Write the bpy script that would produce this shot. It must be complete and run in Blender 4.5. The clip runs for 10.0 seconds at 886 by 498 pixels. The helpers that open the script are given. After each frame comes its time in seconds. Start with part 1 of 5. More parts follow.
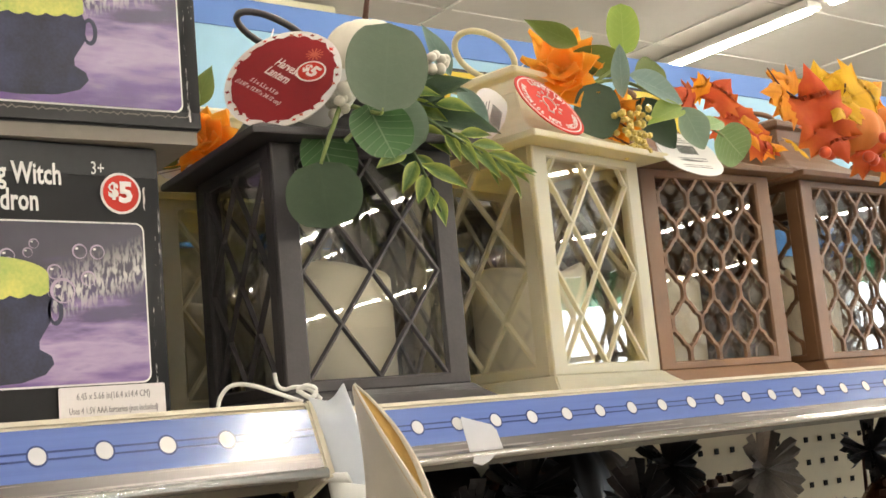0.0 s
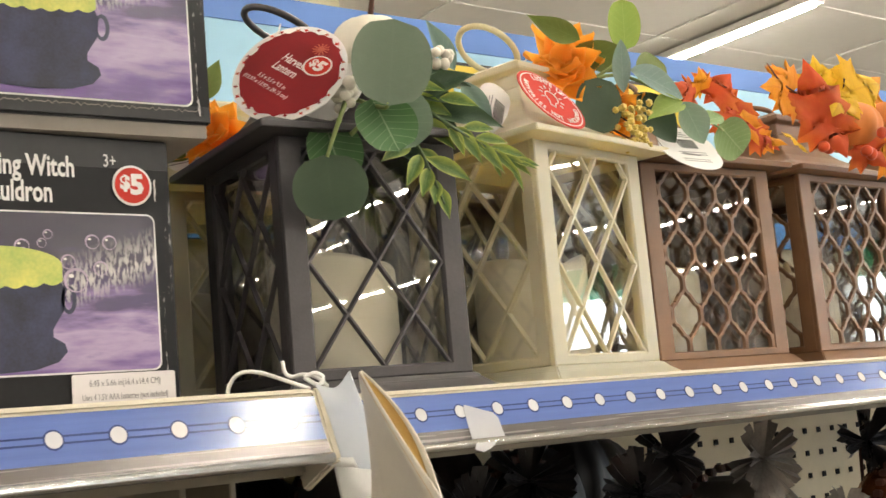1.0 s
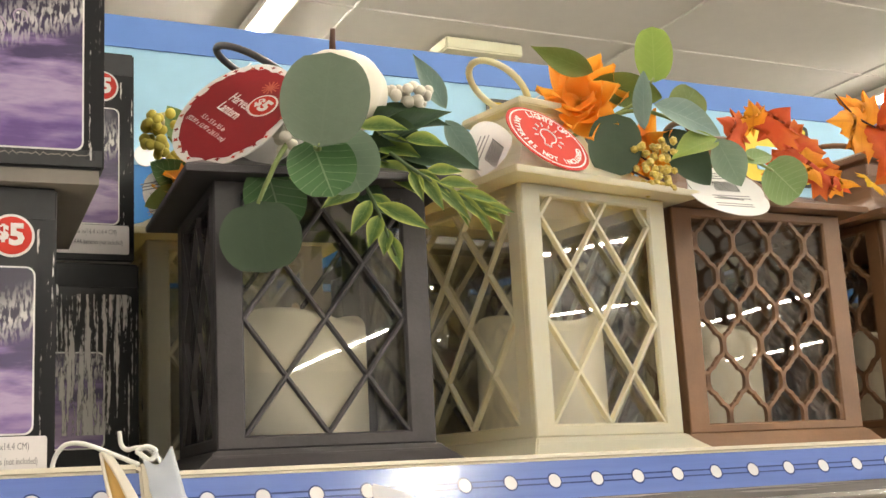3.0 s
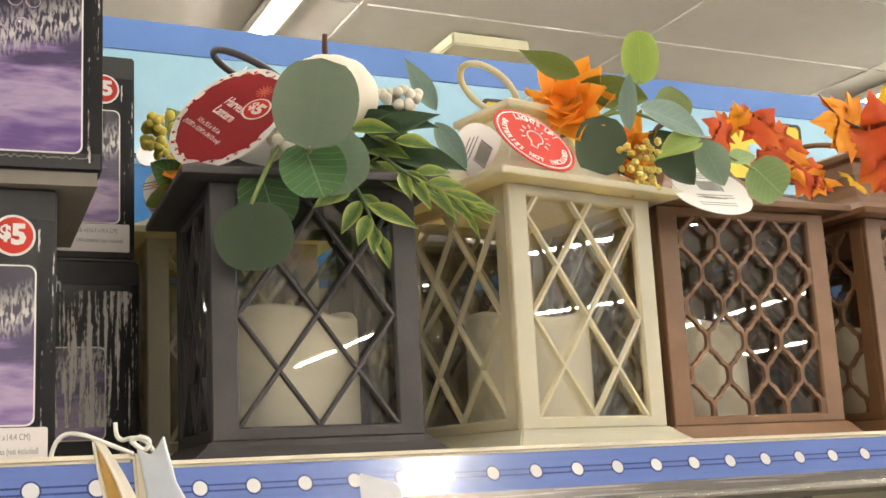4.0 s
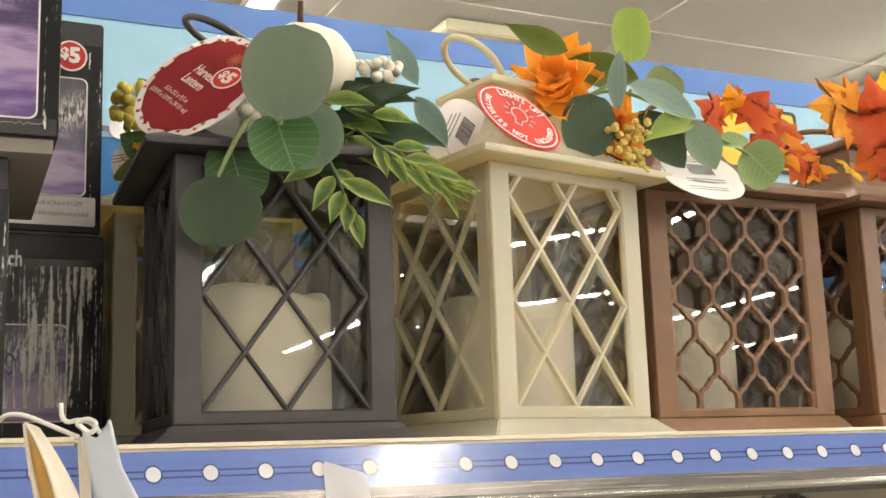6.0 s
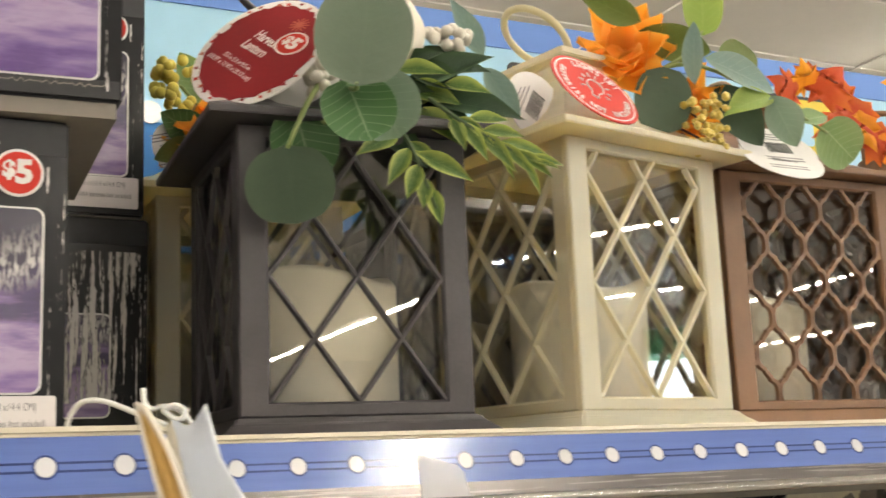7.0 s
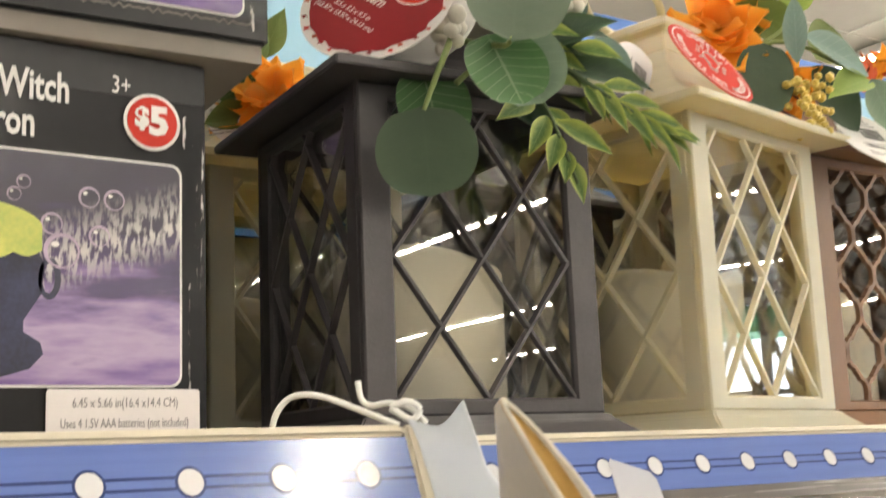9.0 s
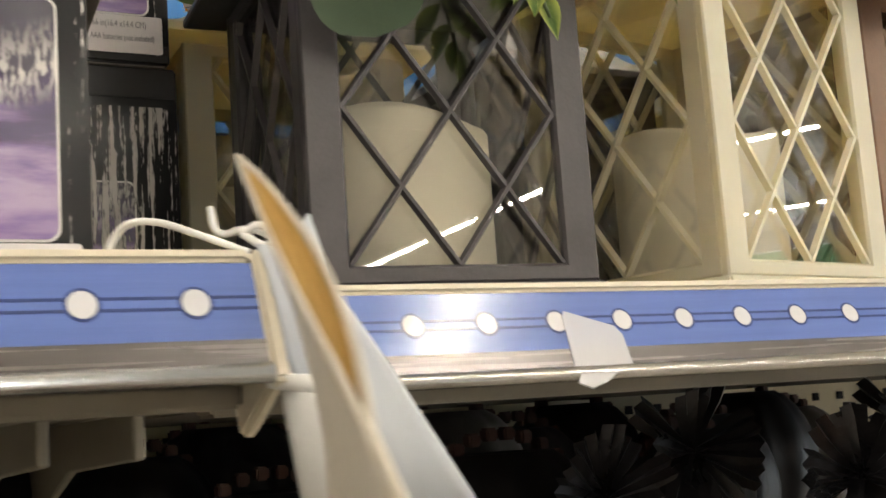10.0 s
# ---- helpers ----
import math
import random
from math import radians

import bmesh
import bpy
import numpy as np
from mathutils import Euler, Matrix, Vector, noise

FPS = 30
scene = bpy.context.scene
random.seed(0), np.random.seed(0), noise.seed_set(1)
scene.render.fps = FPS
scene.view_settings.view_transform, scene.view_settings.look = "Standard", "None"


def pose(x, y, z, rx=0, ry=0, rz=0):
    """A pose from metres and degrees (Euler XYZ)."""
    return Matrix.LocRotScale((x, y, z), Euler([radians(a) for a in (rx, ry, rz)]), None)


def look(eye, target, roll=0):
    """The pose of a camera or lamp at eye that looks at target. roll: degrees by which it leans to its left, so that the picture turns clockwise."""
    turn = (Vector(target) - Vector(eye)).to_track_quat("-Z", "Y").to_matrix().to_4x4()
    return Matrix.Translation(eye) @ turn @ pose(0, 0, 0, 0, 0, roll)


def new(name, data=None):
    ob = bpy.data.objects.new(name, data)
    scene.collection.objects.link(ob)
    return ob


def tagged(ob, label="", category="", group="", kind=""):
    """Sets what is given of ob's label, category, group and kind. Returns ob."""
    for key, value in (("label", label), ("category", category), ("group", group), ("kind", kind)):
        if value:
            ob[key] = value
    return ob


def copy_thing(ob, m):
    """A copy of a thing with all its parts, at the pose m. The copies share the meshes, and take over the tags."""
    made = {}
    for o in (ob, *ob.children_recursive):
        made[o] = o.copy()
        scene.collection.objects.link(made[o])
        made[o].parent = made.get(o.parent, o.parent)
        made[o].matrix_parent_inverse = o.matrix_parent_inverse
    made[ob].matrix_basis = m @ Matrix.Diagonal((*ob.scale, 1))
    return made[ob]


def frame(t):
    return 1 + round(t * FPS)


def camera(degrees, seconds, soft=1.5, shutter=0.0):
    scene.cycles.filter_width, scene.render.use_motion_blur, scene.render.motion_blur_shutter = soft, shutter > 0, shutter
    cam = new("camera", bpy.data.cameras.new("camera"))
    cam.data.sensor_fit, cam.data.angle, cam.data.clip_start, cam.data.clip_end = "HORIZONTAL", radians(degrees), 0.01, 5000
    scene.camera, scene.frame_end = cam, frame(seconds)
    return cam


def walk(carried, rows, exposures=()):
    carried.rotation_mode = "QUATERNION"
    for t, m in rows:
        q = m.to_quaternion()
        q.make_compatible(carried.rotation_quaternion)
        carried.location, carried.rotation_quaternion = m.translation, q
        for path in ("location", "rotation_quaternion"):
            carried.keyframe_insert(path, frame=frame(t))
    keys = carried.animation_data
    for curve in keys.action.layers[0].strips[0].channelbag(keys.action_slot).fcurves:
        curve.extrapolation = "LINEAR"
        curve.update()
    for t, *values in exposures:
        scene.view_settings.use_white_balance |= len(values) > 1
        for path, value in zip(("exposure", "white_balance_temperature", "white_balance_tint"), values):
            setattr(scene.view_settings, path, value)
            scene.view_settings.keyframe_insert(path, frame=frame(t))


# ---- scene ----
cam = camera(41.1, 10.0, shutter=0.4)
PATH = [
    (0, (0.067, -0.081, 1.503), (1.246, 1.508, 1.797), -5.3),
    (0.5, (0.067, -0.078, 1.501), (1.242, 1.517, 1.779), -5.1),
    (1, (0.059, -0.091, 1.501), (1.234, 1.502, 1.782), -5.1),
    (1.5, (0.038, -0.09, 1.497), (1.228, 1.493, 1.77), -4.6),
    (2, (0.129, -0.092, 1.503), (1.181, 1.58, 1.818), -3.2),
    (2.5, (0.207, -0.103, 1.506), (1.09, 1.653, 1.875), -2.7),
    (2.7, (0.2124, -0.1048, 1.5056), (1.0776, 1.6558, 1.8900), -2.92),
    (3.8, (0.2159, -0.1188, 1.5058), (1.0636, 1.6404, 1.8885), -3.20),
    (4, (0.216, -0.13, 1.503), (1.06, 1.644, 1.88), -3.0),
    (4.5, (0.221, -0.139, 1.496), (1.073, 1.632, 1.869), -2.6),
    (5, (0.239, -0.124, 1.496), (1.092, 1.647, 1.868), -2.4),
    (5.2, (0.243, -0.124, 1.498), (1.099, 1.645, 1.871), -2.4),
    (6.3, (0.234, -0.099, 1.504), (1.09, 1.674, 1.857), -1.9),
    (6.5, (0.242, -0.093, 1.502), (1.094, 1.681, 1.861), -2.2),
    (7, (0.211, -0.045, 1.499), (1.097, 1.709, 1.869), -2.4),
    (7.5, (0.162, -0.001, 1.519), (1.15, 1.687, 1.935), -2.0),
    (8, (0.156, 0.021, 1.518), (1.225, 1.659, 1.935), -2.1),
    (8.5, (0.136, 0.044, 1.512), (1.222, 1.674, 1.915), -2.4),
    (9, (0.137, 0.067, 1.507), (1.228, 1.705, 1.864), -2.4),
    (9.5, (0.153, 0.097, 1.492), (1.232, 1.756, 1.777), -2.7),
    (10, (0.222, 0.084, 1.477), (1.119, 1.849, 1.761), -4.0),
]
walk(cam, [(t, look(eye, target, roll)) for t, eye, target, roll in PATH])


# ---- light ----
world = bpy.data.worlds.new("store_air")
scene.world = world
world.use_nodes = True
world.node_tree.nodes["Background"].inputs[0].default_value = (0.9, 0.95, 1.0, 1)
world.node_tree.nodes["Background"].inputs[1].default_value = 0.25


# ---- materials ----
def rgb(c):
    return (c[0], c[1], c[2], 1.0)


def lerp3(a, b, f):
    return tuple(x + (y - x) * f for x, y in zip(a, b))


def surface(name, color, rough=0.5, metal=0.0, scale=40.0, vary=0.12, bump=0.05, coat=0.0, stretch=(1, 1, 1), spots=None):
    """Principled material with variation at two scales and a fine relief."""
    m = bpy.data.materials.new(name)
    m.use_nodes = True
    nt = m.node_tree
    b = nt.nodes["Principled BSDF"]
    tc = nt.nodes.new("ShaderNodeTexCoord")
    mp = nt.nodes.new("ShaderNodeMapping")
    mp.inputs["Scale"].default_value = stretch
    nt.links.new(tc.outputs["Object"], mp.inputs["Vector"])
    n1 = nt.nodes.new("ShaderNodeTexNoise")
    n1.inputs["Scale"].default_value, n1.inputs["Detail"].default_value = scale, 4
    n2 = nt.nodes.new("ShaderNodeTexNoise")
    n2.inputs["Scale"].default_value, n2.inputs["Detail"].default_value = scale * 12, 3
    nt.links.new(mp.outputs[0], n1.inputs["Vector"])
    nt.links.new(mp.outputs[0], n2.inputs["Vector"])
    add = nt.nodes.new("ShaderNodeMath")
    add.operation = "MULTIPLY_ADD"
    add.inputs[1].default_value = 0.4
    nt.links.new(n2.outputs["Fac"], add.inputs[0])
    nt.links.new(n1.outputs["Fac"], add.inputs[2])
    ramp = nt.nodes.new("ShaderNodeValToRGB")
    ramp.color_ramp.elements[0].position, ramp.color_ramp.elements[1].position = 0.35, 1.0
    ramp.color_ramp.elements[0].color = rgb(tuple(c * (1 - vary) for c in color))
    ramp.color_ramp.elements[1].color = rgb(tuple(min(1, c * (1 + vary)) for c in (spots or color)))
    nt.links.new(add.outputs[0], ramp.inputs[0])
    nt.links.new(ramp.outputs[0], b.inputs["Base Color"])
    rr = nt.nodes.new("ShaderNodeMapRange")
    rr.inputs[3].default_value, rr.inputs[4].default_value = max(0.02, rough - 0.07), min(1, rough + 0.09)
    nt.links.new(n1.outputs["Fac"], rr.inputs[0])
    nt.links.new(rr.outputs[0], b.inputs["Roughness"])
    b.inputs["Metallic"].default_value = metal
    b.inputs["Coat Weight"].default_value = coat
    b.inputs["Coat Roughness"].default_value = 0.12
    if bump:
        bp = nt.nodes.new("ShaderNodeBump")
        bp.inputs["Strength"].default_value, bp.inputs["Distance"].default_value = bump, 0.001
        nt.links.new(n2.outputs["Fac"], bp.inputs["Height"])
        nt.links.new(bp.outputs[0], b.inputs["Normal"])
    return m


def leaf_surface(name, color, edge, vein, thin=0.3, veins=7.0, rough=0.5, vein_mix=0.5):
    """Leaf: colour runs from midrib to rim, side veins, light passing through."""
    m = bpy.data.materials.new(name)
    m.use_nodes = True
    nt = m.node_tree
    b = nt.nodes["Principled BSDF"]
    out = nt.nodes["Material Output"]
    uv = nt.nodes.new("ShaderNodeUVMap")
    sep = nt.nodes.new("ShaderNodeSeparateXYZ")
    nt.links.new(uv.outputs[0], sep.inputs[0])

    def math(op, a, b_=None, c=None):
        n = nt.nodes.new("ShaderNodeMath")
        n.operation = op
        for i, v in enumerate((a, b_, c)):
            if v is None:
                continue
            if isinstance(v, (int, float)):
                n.inputs[i].default_value = v
            else:
                nt.links.new(v, n.inputs[i])
        return n.outputs[0]
    u = math("ABSOLUTE", math("MULTIPLY_ADD", sep.outputs[0], 2.0, -1.0))
    f = math("FRACT", math("MULTIPLY_ADD", u, -1.8, math("MULTIPLY", sep.outputs[1], veins)))
    side = math("LESS_THAN", math("ABSOLUTE", math("SUBTRACT", f, 0.5)), 0.035)
    mid = math("LESS_THAN", u, 0.03)
    lines = math("MULTIPLY", math("MAXIMUM", side, mid), vein_mix)
    no = nt.nodes.new("ShaderNodeTexNoise")
    no.inputs["Scale"].default_value, no.inputs["Detail"].default_value = 160, 5
    tc = nt.nodes.new("ShaderNodeTexCoord")
    nt.links.new(tc.outputs["Object"], no.inputs["Vector"])
    fac = math("POWER", u, 2.2)
    fac2 = math("ADD", fac, math("MULTIPLY_ADD", no.outputs["Fac"], 0.7, -0.35))
    mx = nt.nodes.new("ShaderNodeMix")
    mx.data_type, mx.clamp_factor = "RGBA", True
    nt.links.new(fac2, mx.inputs[0])
    mx.inputs[6].default_value, mx.inputs[7].default_value = rgb(color), rgb(edge)
    mv = nt.nodes.new("ShaderNodeMix")
    mv.data_type = "RGBA"
    nt.links.new(lines, mv.inputs[0])
    nt.links.new(mx.outputs[2], mv.inputs[6])
    mv.inputs[7].default_value = rgb(vein)
    nt.links.new(mv.outputs[2], b.inputs["Base Color"])
    b.inputs["Roughness"].default_value = rough
    bp = nt.nodes.new("ShaderNodeBump")
    bp.inputs["Strength"].default_value, bp.inputs["Distance"].default_value = 0.35, 0.0008
    nt.links.new(math("ADD", no.outputs["Fac"], math("MULTIPLY", lines, 0.6)), bp.inputs["Height"])
    nt.links.new(bp.outputs[0], b.inputs["Normal"])
    tr = nt.nodes.new("ShaderNodeBsdfTranslucent")
    nt.links.new(mv.outputs[2], tr.inputs[0])
    ms = nt.nodes.new("ShaderNodeMixShader")
    ms.inputs[0].default_value = thin
    nt.links.new(b.outputs[0], ms.inputs[1])
    nt.links.new(tr.outputs[0], ms.inputs[2])
    nt.links.new(ms.outputs[0], out.inputs[0])
    return m


def see_through(m, part_clear):
    """Thin film: part of the light goes straight through."""
    nt = m.node_tree
    out = nt.nodes["Material Output"]
    src = out.inputs[0].links[0].from_socket
    tr = nt.nodes.new("ShaderNodeBsdfTransparent")
    ms = nt.nodes.new("ShaderNodeMixShader")
    ms.inputs[0].default_value = part_clear
    nt.links.new(src, ms.inputs[1])
    nt.links.new(tr.outputs[0], ms.inputs[2])
    nt.links.new(ms.outputs[0], out.inputs[0])
    return m


def clear_plastic(name, gloss=0.115):
    m = bpy.data.materials.new(name)
    m.use_nodes = True
    nt = m.node_tree
    out = nt.nodes["Material Output"]
    nt.nodes.remove(nt.nodes["Principled BSDF"])
    tr = nt.nodes.new("ShaderNodeBsdfTransparent")
    tr.inputs[0].default_value = (0.985, 0.985, 0.98, 1)
    gl = nt.nodes.new("ShaderNodeBsdfGlossy")
    gl.inputs["Roughness"].default_value = 0.015
    lw = nt.nodes.new("ShaderNodeLayerWeight")
    pw = nt.nodes.new("ShaderNodeMath")
    pw.operation = "POWER"
    pw.inputs[1].default_value = 3.6
    nt.links.new(lw.outputs["Facing"], pw.inputs[0])
    fr = nt.nodes.new("ShaderNodeMapRange")
    fr.inputs[3].default_value, fr.inputs[4].default_value = gloss, 1.0
    nt.links.new(pw.outputs[0], fr.inputs[0])
    no = nt.nodes.new("ShaderNodeTexNoise")
    no.inputs["Scale"].default_value = 14
    tc = nt.nodes.new("ShaderNodeTexCoord")
    nt.links.new(tc.outputs["Object"], no.inputs["Vector"])
    bp = nt.nodes.new("ShaderNodeBump")
    bp.inputs["Strength"].default_value, bp.inputs["Distance"].default_value = 0.008, 0.002
    nt.links.new(no.outputs["Fac"], bp.inputs["Height"])
    nt.links.new(bp.outputs[0], gl.inputs["Normal"])
    ms = nt.nodes.new("ShaderNodeMixShader")
    nt.links.new(fr.outputs[0], ms.inputs[0])
    nt.links.new(tr.outputs[0], ms.inputs[1])
    nt.links.new(gl.outputs[0], ms.inputs[2])
    nt.links.new(ms.outputs[0], out.inputs[0])
    return m


def glow(name, color, strength):
    m = bpy.data.materials.new(name)
    m.use_nodes = True
    nt = m.node_tree
    e = nt.nodes.new("ShaderNodeEmission")
    e.inputs[0].default_value, e.inputs[1].default_value = rgb(color), strength
    nt.links.new(e.outputs[0], nt.nodes["Material Output"].inputs[0])
    return m


def translucent(name, color, thin=0.5, rough=0.35, inside=None):
    m = surface(name, color, rough, vary=0.05, scale=30)
    nt = m.node_tree
    tr = nt.nodes.new("ShaderNodeBsdfTranslucent")
    tr.inputs[0].default_value = rgb(inside or color)
    ms = nt.nodes.new("ShaderNodeMixShader")
    ms.inputs[0].default_value = thin
    nt.links.new(nt.nodes["Principled BSDF"].outputs[0], ms.inputs[1])
    nt.links.new(tr.outputs[0], ms.inputs[2])
    nt.links.new(ms.outputs[0], nt.nodes["Material Output"].inputs[0])
    return m


def strip_film(m, rough=0.145):
    """Scratched clear cover over the print: gloss with fine upright streaks and soft dents."""
    nt = m.node_tree
    b = nt.nodes["Principled BSDF"]
    for l in list(b.inputs["Roughness"].links):
        nt.links.remove(l)
    b.inputs["Roughness"].default_value = rough
    b.inputs["Specular IOR Level"].default_value = 0.85
    b.inputs["Coat Weight"].default_value = 0.0
    geo = nt.nodes.new("ShaderNodeNewGeometry")
    last = None
    for sc_, dist in (((160, 20, 5), 0.0004), ((25, 5, 60), 0.0006)):
        mp = nt.nodes.new("ShaderNodeMapping")
        mp.inputs["Scale"].default_value = sc_
        nt.links.new(geo.outputs["Position"], mp.inputs["Vector"])
        no = nt.nodes.new("ShaderNodeTexNoise")
        no.inputs["Scale"].default_value, no.inputs["Detail"].default_value = 1.0, 3
        nt.links.new(mp.outputs[0], no.inputs["Vector"])
        bp = nt.nodes.new("ShaderNodeBump")
        bp.inputs["Strength"].default_value, bp.inputs["Distance"].default_value = 0.16, dist
        nt.links.new(no.outputs["Fac"], bp.inputs["Height"])
        if last:
            nt.links.new(last, bp.inputs["Normal"])
        last = bp.outputs[0]
    nt.links.new(last, b.inputs["Normal"])
    return m


LAMP_POWER = 116.0
M_LAMP = glow("lamp_tube", (1.0, 0.925, 0.80), LAMP_POWER)
M_DAY = glow("daylight_outside", (0.85, 0.94, 1.0), 9.0)
M_AWN = surface("green_awning", (0.05, 0.35, 0.16), 0.6)
M_CEIL = surface("ceiling_tile", (0.73, 0.70, 0.645), 0.9, scale=1.2, vary=0.06, bump=0.3)
M_YEL2 = surface("cream_board", (0.84, 0.80, 0.58), 0.7, scale=6, vary=0.04)
M_TBAR = surface("ceiling_bar", (0.72, 0.69, 0.63), 0.6, scale=4, vary=0.05)
M_FLOOR = surface("vinyl_floor", (0.27, 0.25, 0.22), 0.3, scale=2, vary=0.12)
M_WALL = surface("painted_wall", (0.36, 0.36, 0.37), 0.8, scale=1.5, vary=0.1)
M_BLACK = surface("black_plastic", (0.050, 0.044, 0.047), 0.42, scale=60, vary=0.3, bump=0.08)
M_CREAM = translucent("cream_plastic", (0.72, 0.715, 0.61), 0.42, 0.4, (0.88, 0.73, 0.34))
M_BROWN = surface("brown_plastic", (0.185, 0.094, 0.044), 0.45, scale=50, vary=0.18, bump=0.08)
M_PANE = clear_plastic("clear_pane")
M_WAX = surface("candle_wax", (0.88, 0.81, 0.63), 0.55, scale=25, vary=0.06, bump=0.1)
M_WICK = surface("candle_flame_tip", (0.75, 0.6, 0.35), 0.5)
M_METAL = surface("shelf_enamel", (0.60, 0.54, 0.42), 0.45, scale=20, vary=0.06)
# Shelf enamel darkened in colour for the shade under the decks
M_SHADE = surface("shaded_enamel", (0.22, 0.195, 0.15), 0.6, scale=12, vary=0.15)
# Darker still: shade below the decks put into the colour
M_UNDER = surface("shaded_underside", (0.10, 0.085, 0.065), 0.7, scale=12, vary=0.2)
M_PEG = surface("pegboard", (0.62, 0.55, 0.38), 0.6, scale=14, vary=0.06)
M_HOLE = surface("hole_dark", (0.01, 0.01, 0.01), 0.9)
M_STRIP = strip_film(surface("blue_strip", (0.115, 0.175, 0.45), 0.30, scale=9, vary=0.1, bump=0, coat=1.0, stretch=(1, 6, 40)))
M_GREY = surface("grey_band", (0.18, 0.165, 0.16), 0.25, metal=0.6, scale=10, vary=0.2, stretch=(1, 20, 60))
M_CHROME = surface("chrome_lip", (0.58, 0.56, 0.53), 0.22, metal=0.9, scale=10, vary=0.1, stretch=(1, 10, 30))
M_LINE = strip_film(surface("dark_line", (0.035, 0.055, 0.16), 0.4, coat=1.0, bump=0))
M_DOT = strip_film(surface("white_dot", (0.64, 0.64, 0.65), 0.4, coat=1.0, vary=0.03, bump=0))
M_TAPE = see_through(translucent("paper_tape", (0.80, 0.80, 0.82), 0.25), 0.42)
M_HBLUE = surface("header_blue", (0.11, 0.24, 0.62), 0.5, scale=3, vary=0.06)
M_HSKY = surface("header_sky", (0.36, 0.62, 0.80), 0.5, scale=4, vary=0.10)
M_HDEEP = surface("header_deep_blue", (0.03, 0.20, 0.55), 0.5, scale=4, vary=0.12)
M_YEL = surface("yellow_print", (0.80, 0.60, 0.06), 0.5, vary=0.05)
M_CARD = surface("black_card", (0.009, 0.0085, 0.010), 0.40, scale=30, vary=0.25, coat=0.1)
M_CARDGREY = surface("grey_card", (0.045, 0.045, 0.047), 0.45, scale=25, vary=0.15)
M_MATT = surface("matt_black", (0.012, 0.011, 0.012), 0.5, scale=30, vary=0.25)
M_FLAP = surface("inner_flap", (0.22, 0.195, 0.17), 0.7, scale=20, vary=0.1)
M_WHITE = surface("white_print", (0.74, 0.72, 0.70), 0.45, vary=0.03)
M_RED = surface("red_print", (0.52, 0.036, 0.022), 0.5, vary=0.06)
M_WINE = surface("wine_print", (0.235, 0.018, 0.022), 0.45, vary=0.08, scale=30)
M_RUST = surface("rust_print", (0.45, 0.10, 0.05), 0.5)
for m_ in (M_CARD, M_CARDGREY, M_RED, M_WINE):
    m_.node_tree.nodes["Principled BSDF"].inputs["Specular IOR Level"].default_value = 0.2
M_LABEL = surface("label_paper", (0.70, 0.66, 0.66), 0.55, vary=0.03)
M_INK = surface("grey_ink", (0.20, 0.19, 0.20), 0.6)
M_BARS = surface("black_ink", (0.05, 0.05, 0.05), 0.6)
M_GREEN_FOAM = surface("print_green_foam", (0.30, 0.55, 0.12), 0.4, scale=50, vary=0.35, spots=(0.55, 0.5, 0.12))
M_NAVY = surface("print_navy", (0.008, 0.009, 0.018), 0.5, scale=60, vary=0.6, spots=(0.022, 0.024, 0.06))
M_BUB = surface("print_bubble", (0.40, 0.31, 0.42), 0.4, scale=120, vary=0.4)
M_HOOK = surface("white_wire", (0.80, 0.79, 0.76), 0.35, vary=0.05)
M_WING = see_through(translucent("milky_plastic", (0.80, 0.83, 0.87), 0.4, 0.3), 0.22)
M_TALK = surface("cream_card", (0.60, 0.54, 0.44), 0.6, scale=30, vary=0.06)
M_TALKIN = surface("tan_card_core", (0.55, 0.34, 0.10), 0.7, scale=40, vary=0.15)

EUC = leaf_surface("eucalyptus_leaf", (0.120, 0.165, 0.110), (0.15, 0.195, 0.135), (0.16, 0.21, 0.145), 0.15, 9, 0.6, 0.12)
EUC_DARK = leaf_surface("eucalyptus_dark", (0.052, 0.085, 0.048), (0.068, 0.105, 0.060), (0.08, 0.12, 0.07), 0.15, 9, 0.6, 0.1)
VEINED = leaf_surface("veined_leaf", (0.060, 0.145, 0.045), (0.07, 0.165, 0.05), (0.26, 0.36, 0.20), 0.2, 8, 0.55, 0.6)
PALE = leaf_surface("pale_leaf", (0.19, 0.27, 0.19), (0.24, 0.32, 0.23), (0.30, 0.38, 0.28), 0.3, 8, 0.6, 0.4)
LIME = leaf_surface("lime_leaf", (0.26, 0.37, 0.07), (0.33, 0.43, 0.09), (0.40, 0.48, 0.14), 0.45, 7, 0.55, 0.3)
OLIVE = leaf_surface("olive_leaf", (0.12, 0.16, 0.03), (0.16, 0.20, 0.05), (0.18, 0.24, 0.07), 0.3, 7, 0.5, 0.3)
LIGHTROUND = leaf_surface("light_round_leaf", (0.22, 0.34, 0.13), (0.28, 0.40, 0.17), (0.42, 0.52, 0.28), 0.3, 8, 0.55, 0.5)
BLUEG = leaf_surface("blue_green_leaf", (0.17, 0.26, 0.22), (0.22, 0.31, 0.26), (0.32, 0.40, 0.35), 0.25, 8, 0.6, 0.4)
DARKLANCE = leaf_surface("dark_lance_leaf", (0.022, 0.052, 0.022), (0.045, 0.09, 0.03), (0.06, 0.11, 0.05), 0.1, 8, 0.45, 0.3)
VARIEG = leaf_surface("variegated_leaf", (0.075, 0.15, 0.03), (0.52, 0.58, 0.13), (0.30, 0.40, 0.12), 0.3, 7, 0.5, 0.3)
ORANGE = leaf_surface("orange_petal", (0.93, 0.38, 0.03), (0.95, 0.50, 0.08), (0.88, 0.27, 0.01), 0.5, 9, 0.6, 0.2)
